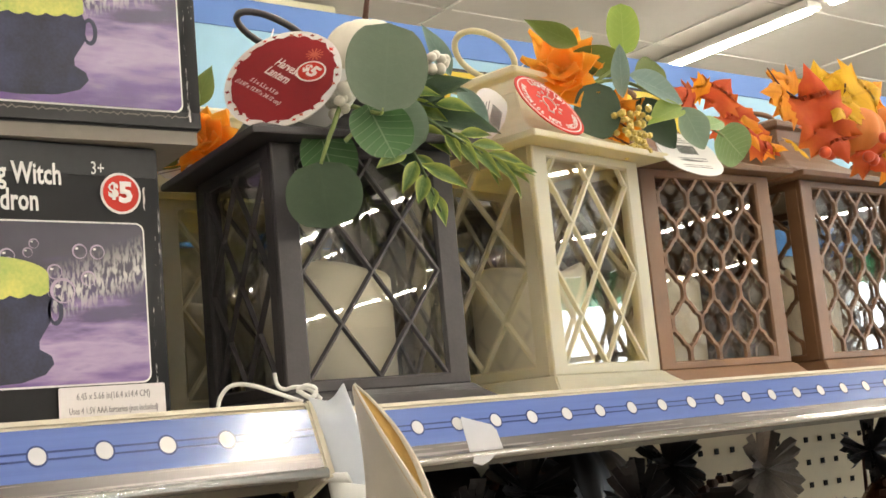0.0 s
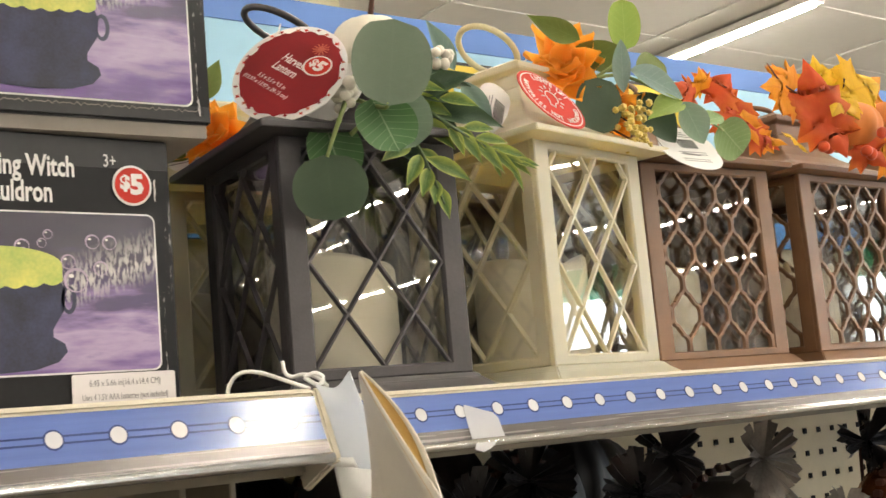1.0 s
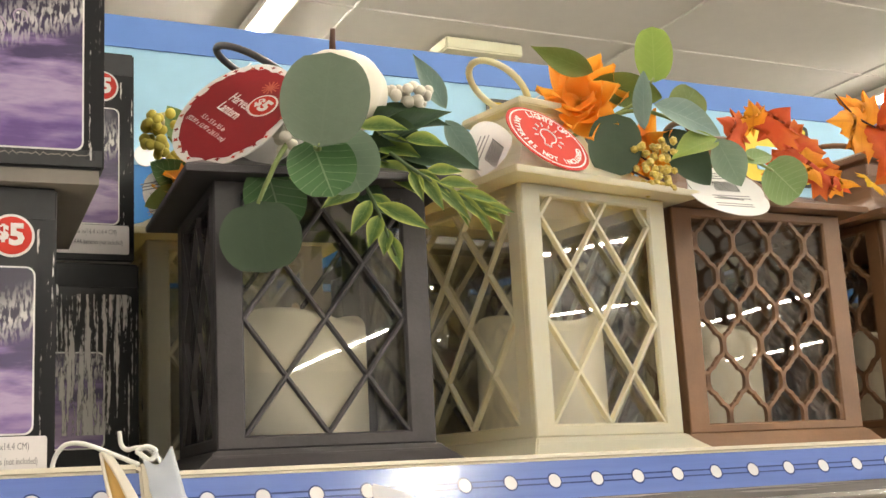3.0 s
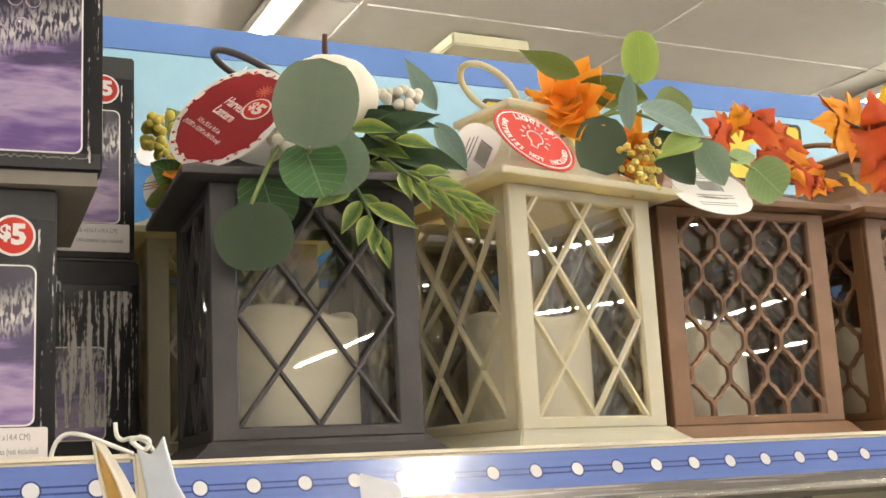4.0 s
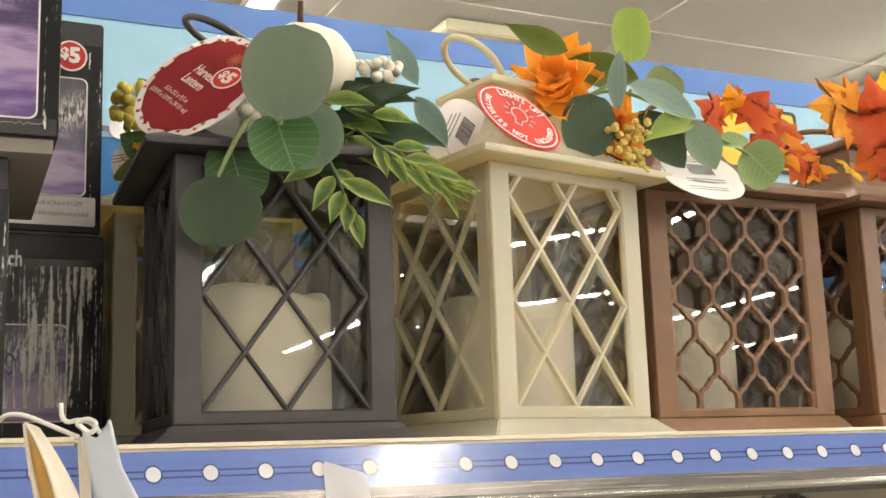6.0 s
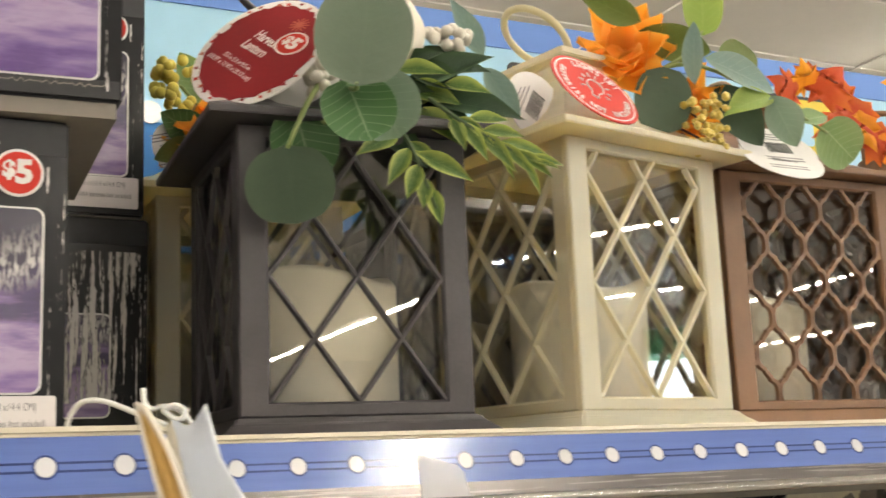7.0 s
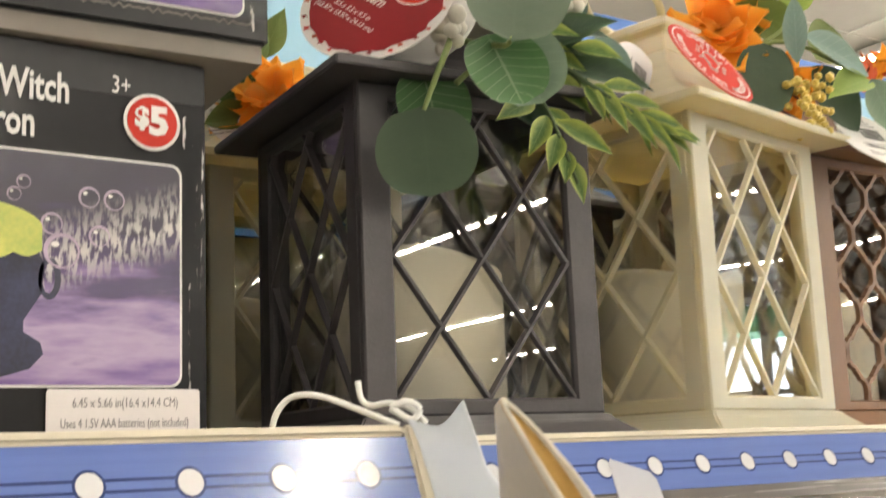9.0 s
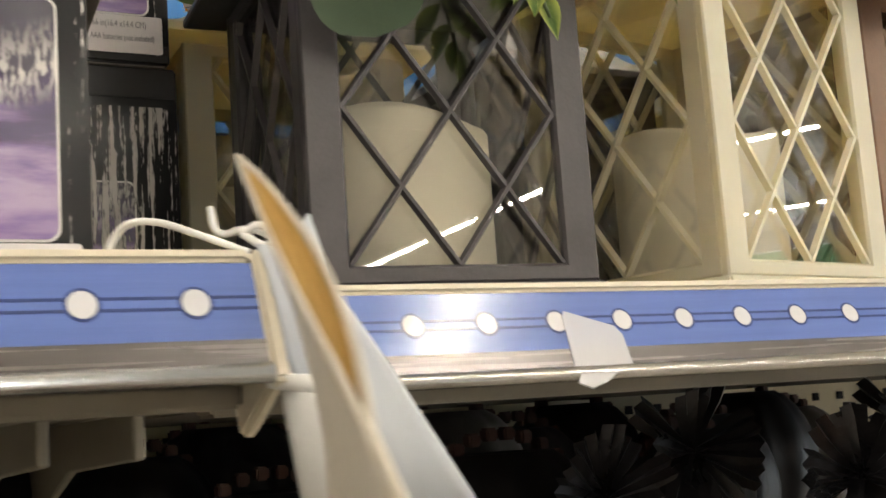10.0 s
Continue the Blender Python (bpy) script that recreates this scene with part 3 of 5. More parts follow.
def shelf(name, x0, x1, front, top, strip_top, dot0, pitch, label):
    """Steel shelf with a leaning price channel; local origin at the front left corner, top of the deck."""
    t = thing(name, (x0, front, top), label, "shelf", "gondola shelves")
    w = x1 - x0
    part("deck", box_bm(0, 0.006, -0.022, w, 0.785 - front, 0, 0.002), M_METAL, t)
    part("under_rail", box_bm(0.0, 0.010, -0.0285, w, 0.026, -0.0225, 0.001), M_SHADE, t, "underside rail in shade-darkened enamel")
    # Thin dark sheet stands in for the shade under the deck
    part("underside", box_bm(0.004, 0.03, -0.0262, w - 0.004, 0.784 - front, -0.0224), M_UNDER, t, "dark sheet standing in for shade under the deck")
    z1 = strip_top - top
    lean = Matrix.Translation((0, 0, z1)) @ Matrix.Rotation(radians(-24), 4, "X") @ Matrix.Diagonal((1, 1, 1.07, 1))
    part("top_lip", box_bm(0, 0.0, -0.0032, w, 0.011, 0, 0.001), M_METAL, t, "cream rolled lip", m=lean)
    part("price_strip", box_bm(0, 0.001, -0.0215, w, 0.004, -0.0033), M_STRIP, t, "glossy blue paper strip", m=lean)
    part("grey_band", box_bm(0, 0.0005, -0.0275, w, 0.004, -0.0216), M_GREY, t, m=lean)
    bm = tube_bm([(0, 0, -0.0295), (w, 0, -0.0295)], 0.0021, 8)
    part("chrome_lip", bm, M_CHROME, t, "shiny clear rolled edge", True, m=lean)
    zc = -0.0128
    for dz in (-0.0013, 0.0013):
        part("printed_line", box_bm(0, 0.0009, zc + dz - 0.00035, w, 0.0012, zc + dz + 0.00035), M_LINE, t, m=lean)
    ring = bpy.data.meshes.new("dot_rim")
    b = plate_bm(ellipse(0, 0, 0.0038, 0.0038, 24), 0.0001)
    b.to_mesh(ring)
    b.free()
    ring.materials.append(M_LINE)
    disc = bpy.data.meshes.new("dot")
    b = plate_bm(ellipse(0, 0, 0.0031, 0.0031, 24), 0.0001)
    b.to_mesh(disc)
    b.free()
    disc.materials.append(M_DOT)
    k = math.ceil((x0 - dot0) / pitch)
    while dot0 + k * pitch < x1 - 0.008:
        x = dot0 + k * pitch - x0
        if x > 0.006:
            for me, y in ((ring, 0.00082), (disc, 0.00070)):
                ob = new(me.name, me)
                ob.parent = t
                ob.matrix_basis = lean @ Matrix.Translation((x, y, zc))
        k += 1
    part("end_cap", box_bm(w, 0.0, -0.031, w + 0.004, 0.03, 0.0, 0.001), M_METAL, t, "cream end plate", m=lean)
    return t


shelf("shelf", 0.308, 1.75, 0.386, SHELF_R, 1.516, 0.409, 0.0235, "cream steel shelf with a blue dotted price strip")
shelf("shelf", -0.55, 0.302, 0.337, SHELF_L, 1.518, 0.2645, 0.0236, "cream steel shelf end with a blue dotted price strip")


def bracket(x):
    t = thing("shelf_bracket", (x, 0.785, SHELF_L - 0.025), "beige sheet-steel shelf bracket under the shelf", "bracket")
    b = plate_bm([(0, 0), (0.40, 0), (0.40, -0.014), (0.30, -0.018), (0.12, -0.06), (0, -0.10)], 0.003)
    bmesh.ops.bevel(b, geom=list(b.edges), offset=0.0006, segments=1, affect="EDGES")
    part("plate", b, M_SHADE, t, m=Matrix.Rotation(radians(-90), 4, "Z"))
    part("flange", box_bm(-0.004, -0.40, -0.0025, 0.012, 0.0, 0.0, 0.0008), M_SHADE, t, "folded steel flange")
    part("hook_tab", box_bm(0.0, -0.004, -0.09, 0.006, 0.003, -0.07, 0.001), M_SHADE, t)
    return t


bracket(0.262)
bracket(0.285)

# pegboard and header behind
t = tagged(new("pegboard"), "cream perforated steel back panel behind the shelves", "panel", kind="structure")
part("sheet", box_bm(-0.9, 0.79, 0.2, 1.9, 0.80, 1.72), M_PEG, t)
bm = bmesh.new()
for i in range(95):
    for j in range(12):
        cx, cz = -0.55 + i * 0.0254, 1.22 + j * 0.0254
        add_box(bm, cx - 0.003, 0.7885, cz - 0.003, cx + 0.003, 0.7899, cz + 0.003)
tagged(part("peg_holes", bm, M_HOLE, t), kind="stuff")
t = thing("header_sign", (0.5, 0.775, 1.66), "blue and sky-blue printed header board above the shelf", "sign")
part("deep_blue_field", box_bm(-1.4, 0, 0, 1.4, 0.006, 0.094), M_HDEEP, t, "deep blue printed field")
part("sky_field", box_bm(-1.4, 0, 0.0942, 1.4, 0.006, 0.187), M_HSKY, t, "pale sky-blue printed field")
part("top_band", box_bm(-1.4, -0.001, 0.1872, 1.4, 0.007, 0.213), M_HBLUE, t, "strong blue top band")
for x0, x1, z0, z1 in ((0.46, 0.557, 0.118, 0.176), (0.195, 0.292, 0.110, 0.172)):
    part("yellow_panel", plate_bm(round_rect(x0, z0, x1, z1, 0.004), 0.002), M_YEL, t, "yellow printed panel", m=Matrix.Translation((0, -0.0025, 0)))
    part("yellow_rim", ring_bm(round_rect(x0 - 0.003, z0 - 0.003, x1 + 0.003, z1 + 0.003, 0.005), round_rect(x0, z0, x1, z1, 0.004), 0.002), M_BARS, t, m=Matrix.Translation((0, -0.003, 0)))
    part("blue_inset", plate_bm(round_rect(x0 + 0.03, z0 + 0.012, x1 - 0.03, z1 - 0.022, 0.003), 0.001), M_HSKY, t, m=Matrix.Translation((0, -0.0036, 0)))
for k in range(4):
    part("printed_dot", plate_bm(ellipse(-0.106 + 0.06 * k, 0.101, 0.0085, 0.0085), 0.001), M_DOT, t, m=Matrix.Translation((0, -0.002, 0)))
part("printed_line", box_bm(-0.6, -0.0012, 0.0985, 0.6, -0.0004, 0.1025), M_LINE, t)
tagged(part("lower_deck", box_bm(-0.55, 0.35, 1.14, 1.75, 0.789, 1.16, 0.003), M_SHADE), "steel shelf below in shade-darkened enamel", "shelf")


# ---- cartons ----
def price_badge(parent, x, y, z, r):
    part("badge_rim", plate_bm(ellipse(x, z, r, r, 36), 0.0003), M_WHITE, parent, "white badge rim", m=Matrix.Translation((0, y - 0.0003, 0)))
    part("badge", plate_bm(ellipse(x, z, r * 0.88, r * 0.88, 36), 0.0003), M_RED, parent, "round red price badge", m=Matrix.Translation((0, y - 0.0006, 0)))
    lettering("$", r * 0.95, M_WHITE, parent, on_front(x - r * 0.38, y - 0.0008, z + r * 0.10), "price", 1.0, 0.0004)
    lettering("5", r * 1.35, M_WHITE, parent, on_front(x + r * 0.22, y - 0.0008, z), "price", 1.05, 0.0006)


BW, BD, BH = 0.166, 0.150, 0.131


def carton(x_right, y_front, z, rz, sticker=True, side=False, low=0.022):
    """Carton with its printed front; origin at the front right lower corner, x runs to the left."""
    t = thing("cauldron_box", (x_right, y_front, z), "black toy carton with a purple cauldron picture", "box", "stacked cauldron cartons", rz)
    w, d, h = BW, BD, BH
    part("carton", box_bm(-w, 0, 0, 0, d, h, 0.0012), [M_CARD], t)
    part("side_face", box_bm(0.0, 0.004, 0.004, 0.0004, d - 0.004, h - 0.016), M_GLARESIDE, t, "black side with pale film glare painted on")
    part("top_band", box_bm(-w + 0.001, -0.0004, h - 0.0145, -0.001, 0.0, h - 0.001), M_CARDGREY, t, "grey fold band")
    part("bottom_band", box_bm(-w + 0.001, -0.0004, 0.001, -0.001, 0.0, 0.0085), M_CARDGREY, t, "grey fold band")
    part("under_flap", box_bm(-w + 0.002, 0.002, -0.0065 if low < 0.01 else -0.0008, -0.002, d - 0.002, 0.0), M_FLAP, t, "pale grey bottom flap")
    px0, px1, pz0, pz1 = -w + 0.009, -0.009, low, 0.095
    if side:
        px1, pz1 = -0.020, 0.078
    part("picture_border", plate_bm(round_rect(px0, pz0, px1, pz1, 0.004), 0.0003), M_WHITE, t, "thin white picture border", m=Matrix.Translation((0, -0.0006, 0)))
    part("picture", plate_bm(round_rect(px0 + 0.0008, pz0 + 0.0008, px1 - 0.0008, pz1 - 0.0008, 0.0035), 0.0003), M_PURPLE, t, "printed purple mist over water", m=Matrix.Translation((0, -0.0009, 0)))
    cx = -w * 0.5
    pot = [(-0.030, 0.020), (-0.026, 0.0155), (-0.016, 0.0125), (0.0, 0.0115), (0.016, 0.0125), (0.026, 0.0155), (0.030, 0.020), (0.029, 0.0235), (0.024, 0.0265), (0.024, 0.030), (0.029, 0.038), (0.030, 0.047), (0.027, 0.054), (-0.027, 0.054), (-0.030, 0.047), (-0.029, 0.038), (-0.024, 0.030), (-0.024, 0.0265), (-0.029, 0.0235)]
    lift = 0.012 if low > 0.01 else 0.0
    part("printed_pot", plate_bm([(cx + a, b + lift) for a, b in pot], 0.0002), M_NAVY, t, "dark printed cauldron", m=Matrix.Translation((0, -0.0011, 0)))
    for sg in (-1, 1):
        part("printed_handle", ring_bm(ellipse(cx + sg * 0.0315, 0.043 + lift, 0.0035, 0.0065, 18), ellipse(cx + sg * 0.0312, 0.043 + lift, 0.0019, 0.0046, 18), 0.0001), M_NAVY, t, m=Matrix.Translation((0, -0.0011, 0)))
    foam = [(0.029 - 0.058 * k / 48, 0.0515 - 0.002 * math.sin(math.pi * k / 48) - 0.0016 * abs(math.sin(k * math.pi * 7 / 48))) for k in range(49)] + [(-0.029 * math.cos(k * math.pi / 24), 0.0585 + 0.0085 * math.sin(k * math.pi / 24)) for k in range(25)]
    part("printed_foam", plate_bm([(cx + a, b + lift) for a, b in foam], 0.0002), M_GREEN_FOAM, t, "lime green printed foam", m=Matrix.Translation((0, -0.0013, 0)))
    if side:
        part("glare_streaks", plate_bm(round_rect(-w + 0.012, 0.030, -0.004, 0.112, 0.002), 0.0002), M_GLAREDENSE, t, "pale film glare painted over the picture", m=Matrix.Translation((0, -0.0014, 0)))
    if side:
        part("picture_line", ring_bm(round_rect(px0, low, px1, pz1, 0.004), round_rect(px0 + 0.0007, low + 0.0007, px1 - 0.0007, pz1 - 0.0007, 0.0035), 0.0001), M_WHITE, t, m=Matrix.Translation((0, -0.0012, 0)))
    rnd = random.Random(5)
    for k in range(0 if side else 12):
        a, b = cx + rnd.uniform(-0.045, 0.06), rnd.uniform(0.062, 0.087)
        r = rnd.choice((0.0022, 0.0034, 0.0046, 0.0056))
        part("printed_bubble", ring_bm(ellipse(a, b, r, r, 18), ellipse(a + r * 0.06, b - r * 0.06, r * 0.84, r * 0.84, 18), 0.0001), M_BUB, t, m=Matrix.Translation((0, -0.0012, 0)))
        part("printed_bubble", plate_bm(ellipse(a - r * 0.35, b + r * 0.35, r * 0.22, r * 0.16, 10), 0.0001), M_WHITE, t, m=Matrix.Translation((0, -0.0012, 0)))
    else:
        part("margin_glare", plate_bm(round_rect(-0.0085, 0.004, -0.0012, 0.112, 0.001), 0.0002), M_GLAREFILM, t, "pale film glare painted along the edge", m=Matrix.Translation((0, -0.0006, 0)))
    zig = [(-w + 0.004 + 0.0016 * k, 0.0062 + (0.0005 if k % 2 else -0.0004) + 0.0004 * math.sin(2.3 * k)) for k in range(int((w - 0.008) / 0.0016))]
    part("torn_fold_line", plate_bm(zig + [(a, b - 0.0005) for a, b in zig[::-1]], 0.0001), M_FLAP, t, "pale worn fold line", m=Matrix.Translation((0, -0.0006, 0)))
    if not side:
        price_badge(t, -0.0192, -0.0006, 0.1085, 0.0096)
        lettering("3+", 0.0085, M_WHITE, t, on_front(-0.0295, -0.0006, 0.1195), "age_mark", 0.72)
    lettering("Bubbling Witch", 0.0135, M_WHITE, t, on_front(-0.0730, -0.0006, 0.1155), "title", 0.64, 0.0003)
    lettering("Cauldron", 0.0135, M_WHITE, t, on_front(-0.0730, -0.0006, 0.1035), "title", 0.64, 0.0003)
    if sticker:
        part("size_label", plate_bm(round_rect(-0.052, 0.004, -0.0035, 0.0215, 0.0012), 0.0003), M_LABEL, t, "pale printed paper label", m=Matrix.Translation((0, -0.0016, 0)))
        lettering("6.45 x 5.66 in(16.4 x14.4 CM)", 0.0042, M_INK, t, on_front(-0.0275, -0.0017, 0.0172), "label_text", 0.66)
        lettering("Uses 4 1.5V AAA batteries (not included)", 0.0040, M_INK, t, on_front(-0.0275, -0.0017, 0.0110), "label_text", 0.60)
    return t


Z0 = SHELF_L + 0.0012
front_box = carton(0.285, 0.430, Z0, 1.0)
carton(0.3035, 0.419, Z0 + BH + 0.007, -3.0, False, False, 0.008)
carton(0.355, 0.602, Z0, 0.0, False, True)
copy_thing(front_box, pose(0.352, 0.600, Z0 + BH + 0.001, 0, 0, 0.0))


# ---- lanterns ----
def clip_bars(w, h, x0, step_x, slope, thick, depth):
    """Crossing diagonal bars clipped to a window w by h (origin lower left)."""
    bm = bmesh.new()

    def bar(p, q, y0, y1):
        d = Vector((q[0] - p[0], 0, q[1] - p[1]))
        if d.length < 0.002:
            return
        n = Vector((-d.z, 0, d.x)).normalized() * thick / 2
        a, b = Vector((p[0], 0, p[1])), Vector((q[0], 0, q[1]))
        prof = ((1.0, 1.0), (0.45, 0.0), (-0.45, 0.0), (-1.0, 1.0))
        r0 = [bm.verts.new(a + n * s + Vector((0, y0 + (y1 - y0) * f, 0))) for s, f in prof]
        r1 = [bm.verts.new(b + n * s + Vector((0, y0 + (y1 - y0) * f, 0))) for s, f in prof]
        for k in range(4):
            bm.faces.new((r0[k], r0[(k + 1) % 4], r1[(k + 1) % 4], r1[k]))
    n = int(h / slope / step_x) + 4
    for k in range(-n, n + int(w / step_x) + 2):
        for sgn in (1, -1):
            xs = x0 + k * step_x
            # x = xs + sgn * z / slope
            zs = []
            for xe in (0.0, w):
                z = (xe - xs) * slope * sgn
                zs.append(z)
            lo, hi = max(0.0, min(zs)), min(h, max(zs))
            if hi - lo > 0.003:
                off = 0.0 if sgn > 0 else 0.0003
                bar((xs + sgn * lo / slope, lo), (xs + sgn * hi / slope, hi), off, depth + off)
    bmesh.ops.recalc_face_normals(bm, faces=bm.faces)
    return bm


HALF_OGEE = ((0.02, 0), (0.025, 0.10), (0.055, 0.19), (0.115, 0.265), (0.20, 0.32), (0.295, 0.35), (0.37, 0.365), (0.385, 0.43), (0.44, 0.45), (0.475, 0.485))
OGEE = HALF_OGEE + tuple((1 - u, 1 - v) for u, v in HALF_OGEE[::-1])


def ogee_lattice(w, h, px, pz, thick, depth):
    """Moorish lattice: stepped ogee walls between nodes half a pitch apart."""
    bm = bmesh.new()
    a, b = px / 2, pz / 2
    nx, nz = int(w / a) + 2, int(h / b) + 2
    x0 = (w - int(w / a) * a) / 2 - a

    def inside(p):
        return -0.0005 <= p[0] <= w + 0.0005 and -0.0005 <= p[1] <= h + 0.0005
    for i in range(nx + 1):
        for j in range(-1, nz):
            if (i + j) % 2:
                continue
            for sx in (1, -1):
                pts = [(x0 + (i + sx * u) * a, (j + v) * b + 0.004) for u, v in OGEE]
                run = []
                for p in pts:
                    if inside(p):
                        run.append(p)
                    else:
                        if len(run) > 1:
                            ribbon(bm, run, thick, depth)
                        run = []
                if len(run) > 1:
                    ribbon(bm, run, thick, depth)
    bmesh.ops.recalc_face_normals(bm, faces=bm.faces)
    return bm


def ribbon(bm, pts, thick, depth):
    v = [Vector((p[0], 0, p[1])) for p in pts]
    rows = []
    for k, p in enumerate(v):
        d = (v[min(k + 1, len(v) - 1)] - v[max(k - 1, 0)]).normalized()
        n = Vector((-d.z, 0, d.x)) * thick / 2
        rows.append([bm.verts.new(p + n + Vector((0, depth, 0))), bm.verts.new(p + n * 0.7), bm.verts.new(p - n * 0.7), bm.verts.new(p - n + Vector((0, depth, 0)))])
    for r, s in zip(rows, rows[1:]):
        for k in range(4):
            bm.faces.new((r[k], r[(k + 1) % 4], s[(k + 1) % 4], s[k]))
    bm.faces.new(rows[0])
    bm.faces.new(rows[-1][::-1])


def square_loft(levels, bevel=0.0):
    """Stack of square rings (half width, z), closed above and below."""
    bm = bmesh.new()
    rings = [[bm.verts.new((sx * r, sy * r, z)) for sx, sy in ((-1, -1), (1, -1), (1, 1), (-1, 1))] for r, z in levels]
    for a, b in zip(rings, rings[1:]):
        for k in range(4):
            bm.faces.new((a[k], a[(k + 1) % 4], b[(k + 1) % 4], b[k]))
    bm.faces.new(rings[0][::-1])
    bm.faces.new(rings[-1])
    bmesh.ops.recalc_face_normals(bm, faces=bm.faces)
    if bevel:
        bmesh.ops.bevel(bm, geom=list(bm.edges), offset=bevel, segments=2, affect="EDGES", clamp_overlap=True)
    return bm


def frame_bm(outer, inner, y0, y1):
    """One-piece upright frame: outer and inner rectangles (x0, z0, x1, z1), the inner edge chamfered."""
    bm = bmesh.new()

    def loop(r, y, grow=0.0):
        return [bm.verts.new((x, y, z)) for x, z in ((r[0] - grow, r[1] - grow), (r[2] + grow, r[1] - grow), (r[2] + grow, r[3] + grow), (r[0] - grow, r[3] + grow))]
    rings = [loop(outer, y1), loop(outer, y0 + 0.0008), loop(outer, y0, -0.0008), loop(inner, y0, 0.0012), loop(inner, y0 + 0.0014), loop(inner, y1)]
    for a, b in zip(rings, rings[1:] + rings[:1]):
        for k in range(4):
            bm.faces.new((a[k], a[(k + 1) % 4], b[(k + 1) % 4], b[k]))
    bmesh.ops.recalc_face_normals(bm, faces=bm.faces)
    return bm


def lantern(at, rz, material, label, style, body, win_w, win_z0, win_z1, top, eave, base, handle, roof_h=0.05, lean=0.0):
    """Square lantern; lean turns its loose front pane by degrees."""
    t = thing("lantern", at, label, "lantern", "harvest lanterns", rz)
    hb = body / 2
    part("base", square_loft(((base / 2, 0.0), (base / 2, 0.0035), (hb + 0.004, 0.0125), (hb + 0.0015, 0.0155)), 0.0008), material, t, "flared square foot")
    h = win_z1 - win_z0
    if style == "diamond":
        lat = clip_bars(win_w, h, 0.0, win_w / 2, 0.0585 / (win_w / 2), 0.0037 if material is M_CREAM else 0.0031, 0.0025)
    else:
        lat = ogee_lattice(win_w, h, 0.0300, 0.0444, 0.0033, 0.0025)
    lat_me = None
    pane_bm = box_bm(0.0004, 0, 0.0004, win_w - 0.0004, 0.0007, h - 0.0004)
    for k in range(4):
        turn = Matrix.Rotation(radians(90 * k), 4, "Z")
        o = hb if k % 2 == 0 else hb - 0.0035
        x0, x1 = -win_w / 2, win_w / 2
        yf = -hb
        bm = frame_bm((-o, 0.0156, o, top), (x0, win_z0, x1, win_z1), yf, yf + 0.0035)
        panel = part("side_panel", bm, material, t, m=turn)
        if lat_me is None:
            lo = part("lattice", lat, material, panel, "raised crossing bars" if style == "diamond" else "pierced ogee lattice")
            lat_me = lo.data
            po = part("pane", pane_bm, M_PANE, panel, "clear plastic pane")
            pane_me = po.data
        else:
            lo, po = new("lattice", lat_me), new("pane", pane_me)
            lo.parent = po.parent = panel
        lo.matrix_basis = Matrix.Translation((x0, yf + 0.0006, win_z0))
        po.matrix_basis = Matrix.Translation((x0, yf + 0.0042, win_z0))
        if k == 0 and lean:
            po.matrix_basis = Matrix.Translation((0, yf + 0.0046 + abs(math.sin(radians(lean))) * win_w / 2, win_z0)) @ Matrix.Rotation(radians(lean), 4, "Z") @ Matrix.Translation((x0, 0, 0))
    e = eave / 2
    levels = [(e, top + 0.0004), (e, top + 0.0042)]
    for k in range(1, 6):
        f = k / 5
        levels.append((e + (0.025 - e) * (1 - (1 - f) ** 1.5), top + 0.0045 + roof_h * (0.35 * f + 0.65 * f ** 1.6)))
    part("roof", square_loft(levels, 0.0006), material, t, "hipped plastic roof with a thin eave")
    zt = top + 0.0045 + roof_h
    part("roof_cap", square_loft(((0.024, zt + 0.0003), (0.024, zt + 0.010), (0.029, zt + 0.0125), (0.029, zt + 0.0165), (0.02, zt + 0.021)), 0.0006), material, t)
    hx, hy, hz = handle
    d = Vector((hx, hy, hz))
    foot = Vector((0, 0, zt + 0.021))
    side = Vector((hy, -hx, 0)).normalized() if style == "x" else Vector((0.35, 0.94, 0)).normalized()
    pts = []
    for k in range(28):
        a = k * math.tau / 28
        pts.append(foot + d * (0.5 - 0.5 * math.cos(a)) + side * 0.026 * math.sin(a) * (1.0))
    part("handle", tube_bm(pts, 0.0022, 8, True), material, t, "loop handle", True)
    return t


def candle(at, r, h, lean_seed):
    t = thing("candle", at, "cream wax pillar candle with a wavy rim", "candle", "candles in the lanterns")
    bm = bmesh.new()
    n = 40
    rings = []
    for rr, zz, wav in ((r * 0.97, 0.0, 0), (r, 0.002, 0), (r, h * 0.5, 0), (r, h - 0.003, 1), (r * 0.95, h, 1), (r * 0.86, h - 0.001, 1), (r * 0.78, h - 0.008, 0.4), (0.004, h - 0.010, 0)):
        ring = []
        for k in range(n):
            a = k * math.tau / n
            z = zz + wav * (0.0035 * math.sin(a * 2 + lean_seed) + 0.0015 * math.sin(a * 3 + 1.3 * lean_seed))
            ring.append(bm.verts.new((rr * math.cos(a), rr * math.sin(a), z)))
        rings.append(ring)
    for a, b in zip(rings, rings[1:]):
        for k in range(n):
            bm.faces.new((a[k], a[(k + 1) % n], b[(k + 1) % n], b[k]))
    bm.faces.new(rings[0][::-1])
    bm.faces.new(rings[-1])
    part("wax", bm, M_WAX, t, smooth=True)
    bm = bmesh.new()
    bmesh.ops.create_uvsphere(bm, u_segments=10, v_segments=8, radius=0.005, matrix=Matrix.Translation((0, 0, h + 0.001)) @ Matrix.Diagonal((0.7, 0.7, 1.9, 1)))
    part("flame_tip", bm, M_WICK, t, "amber plastic flame tip", True)


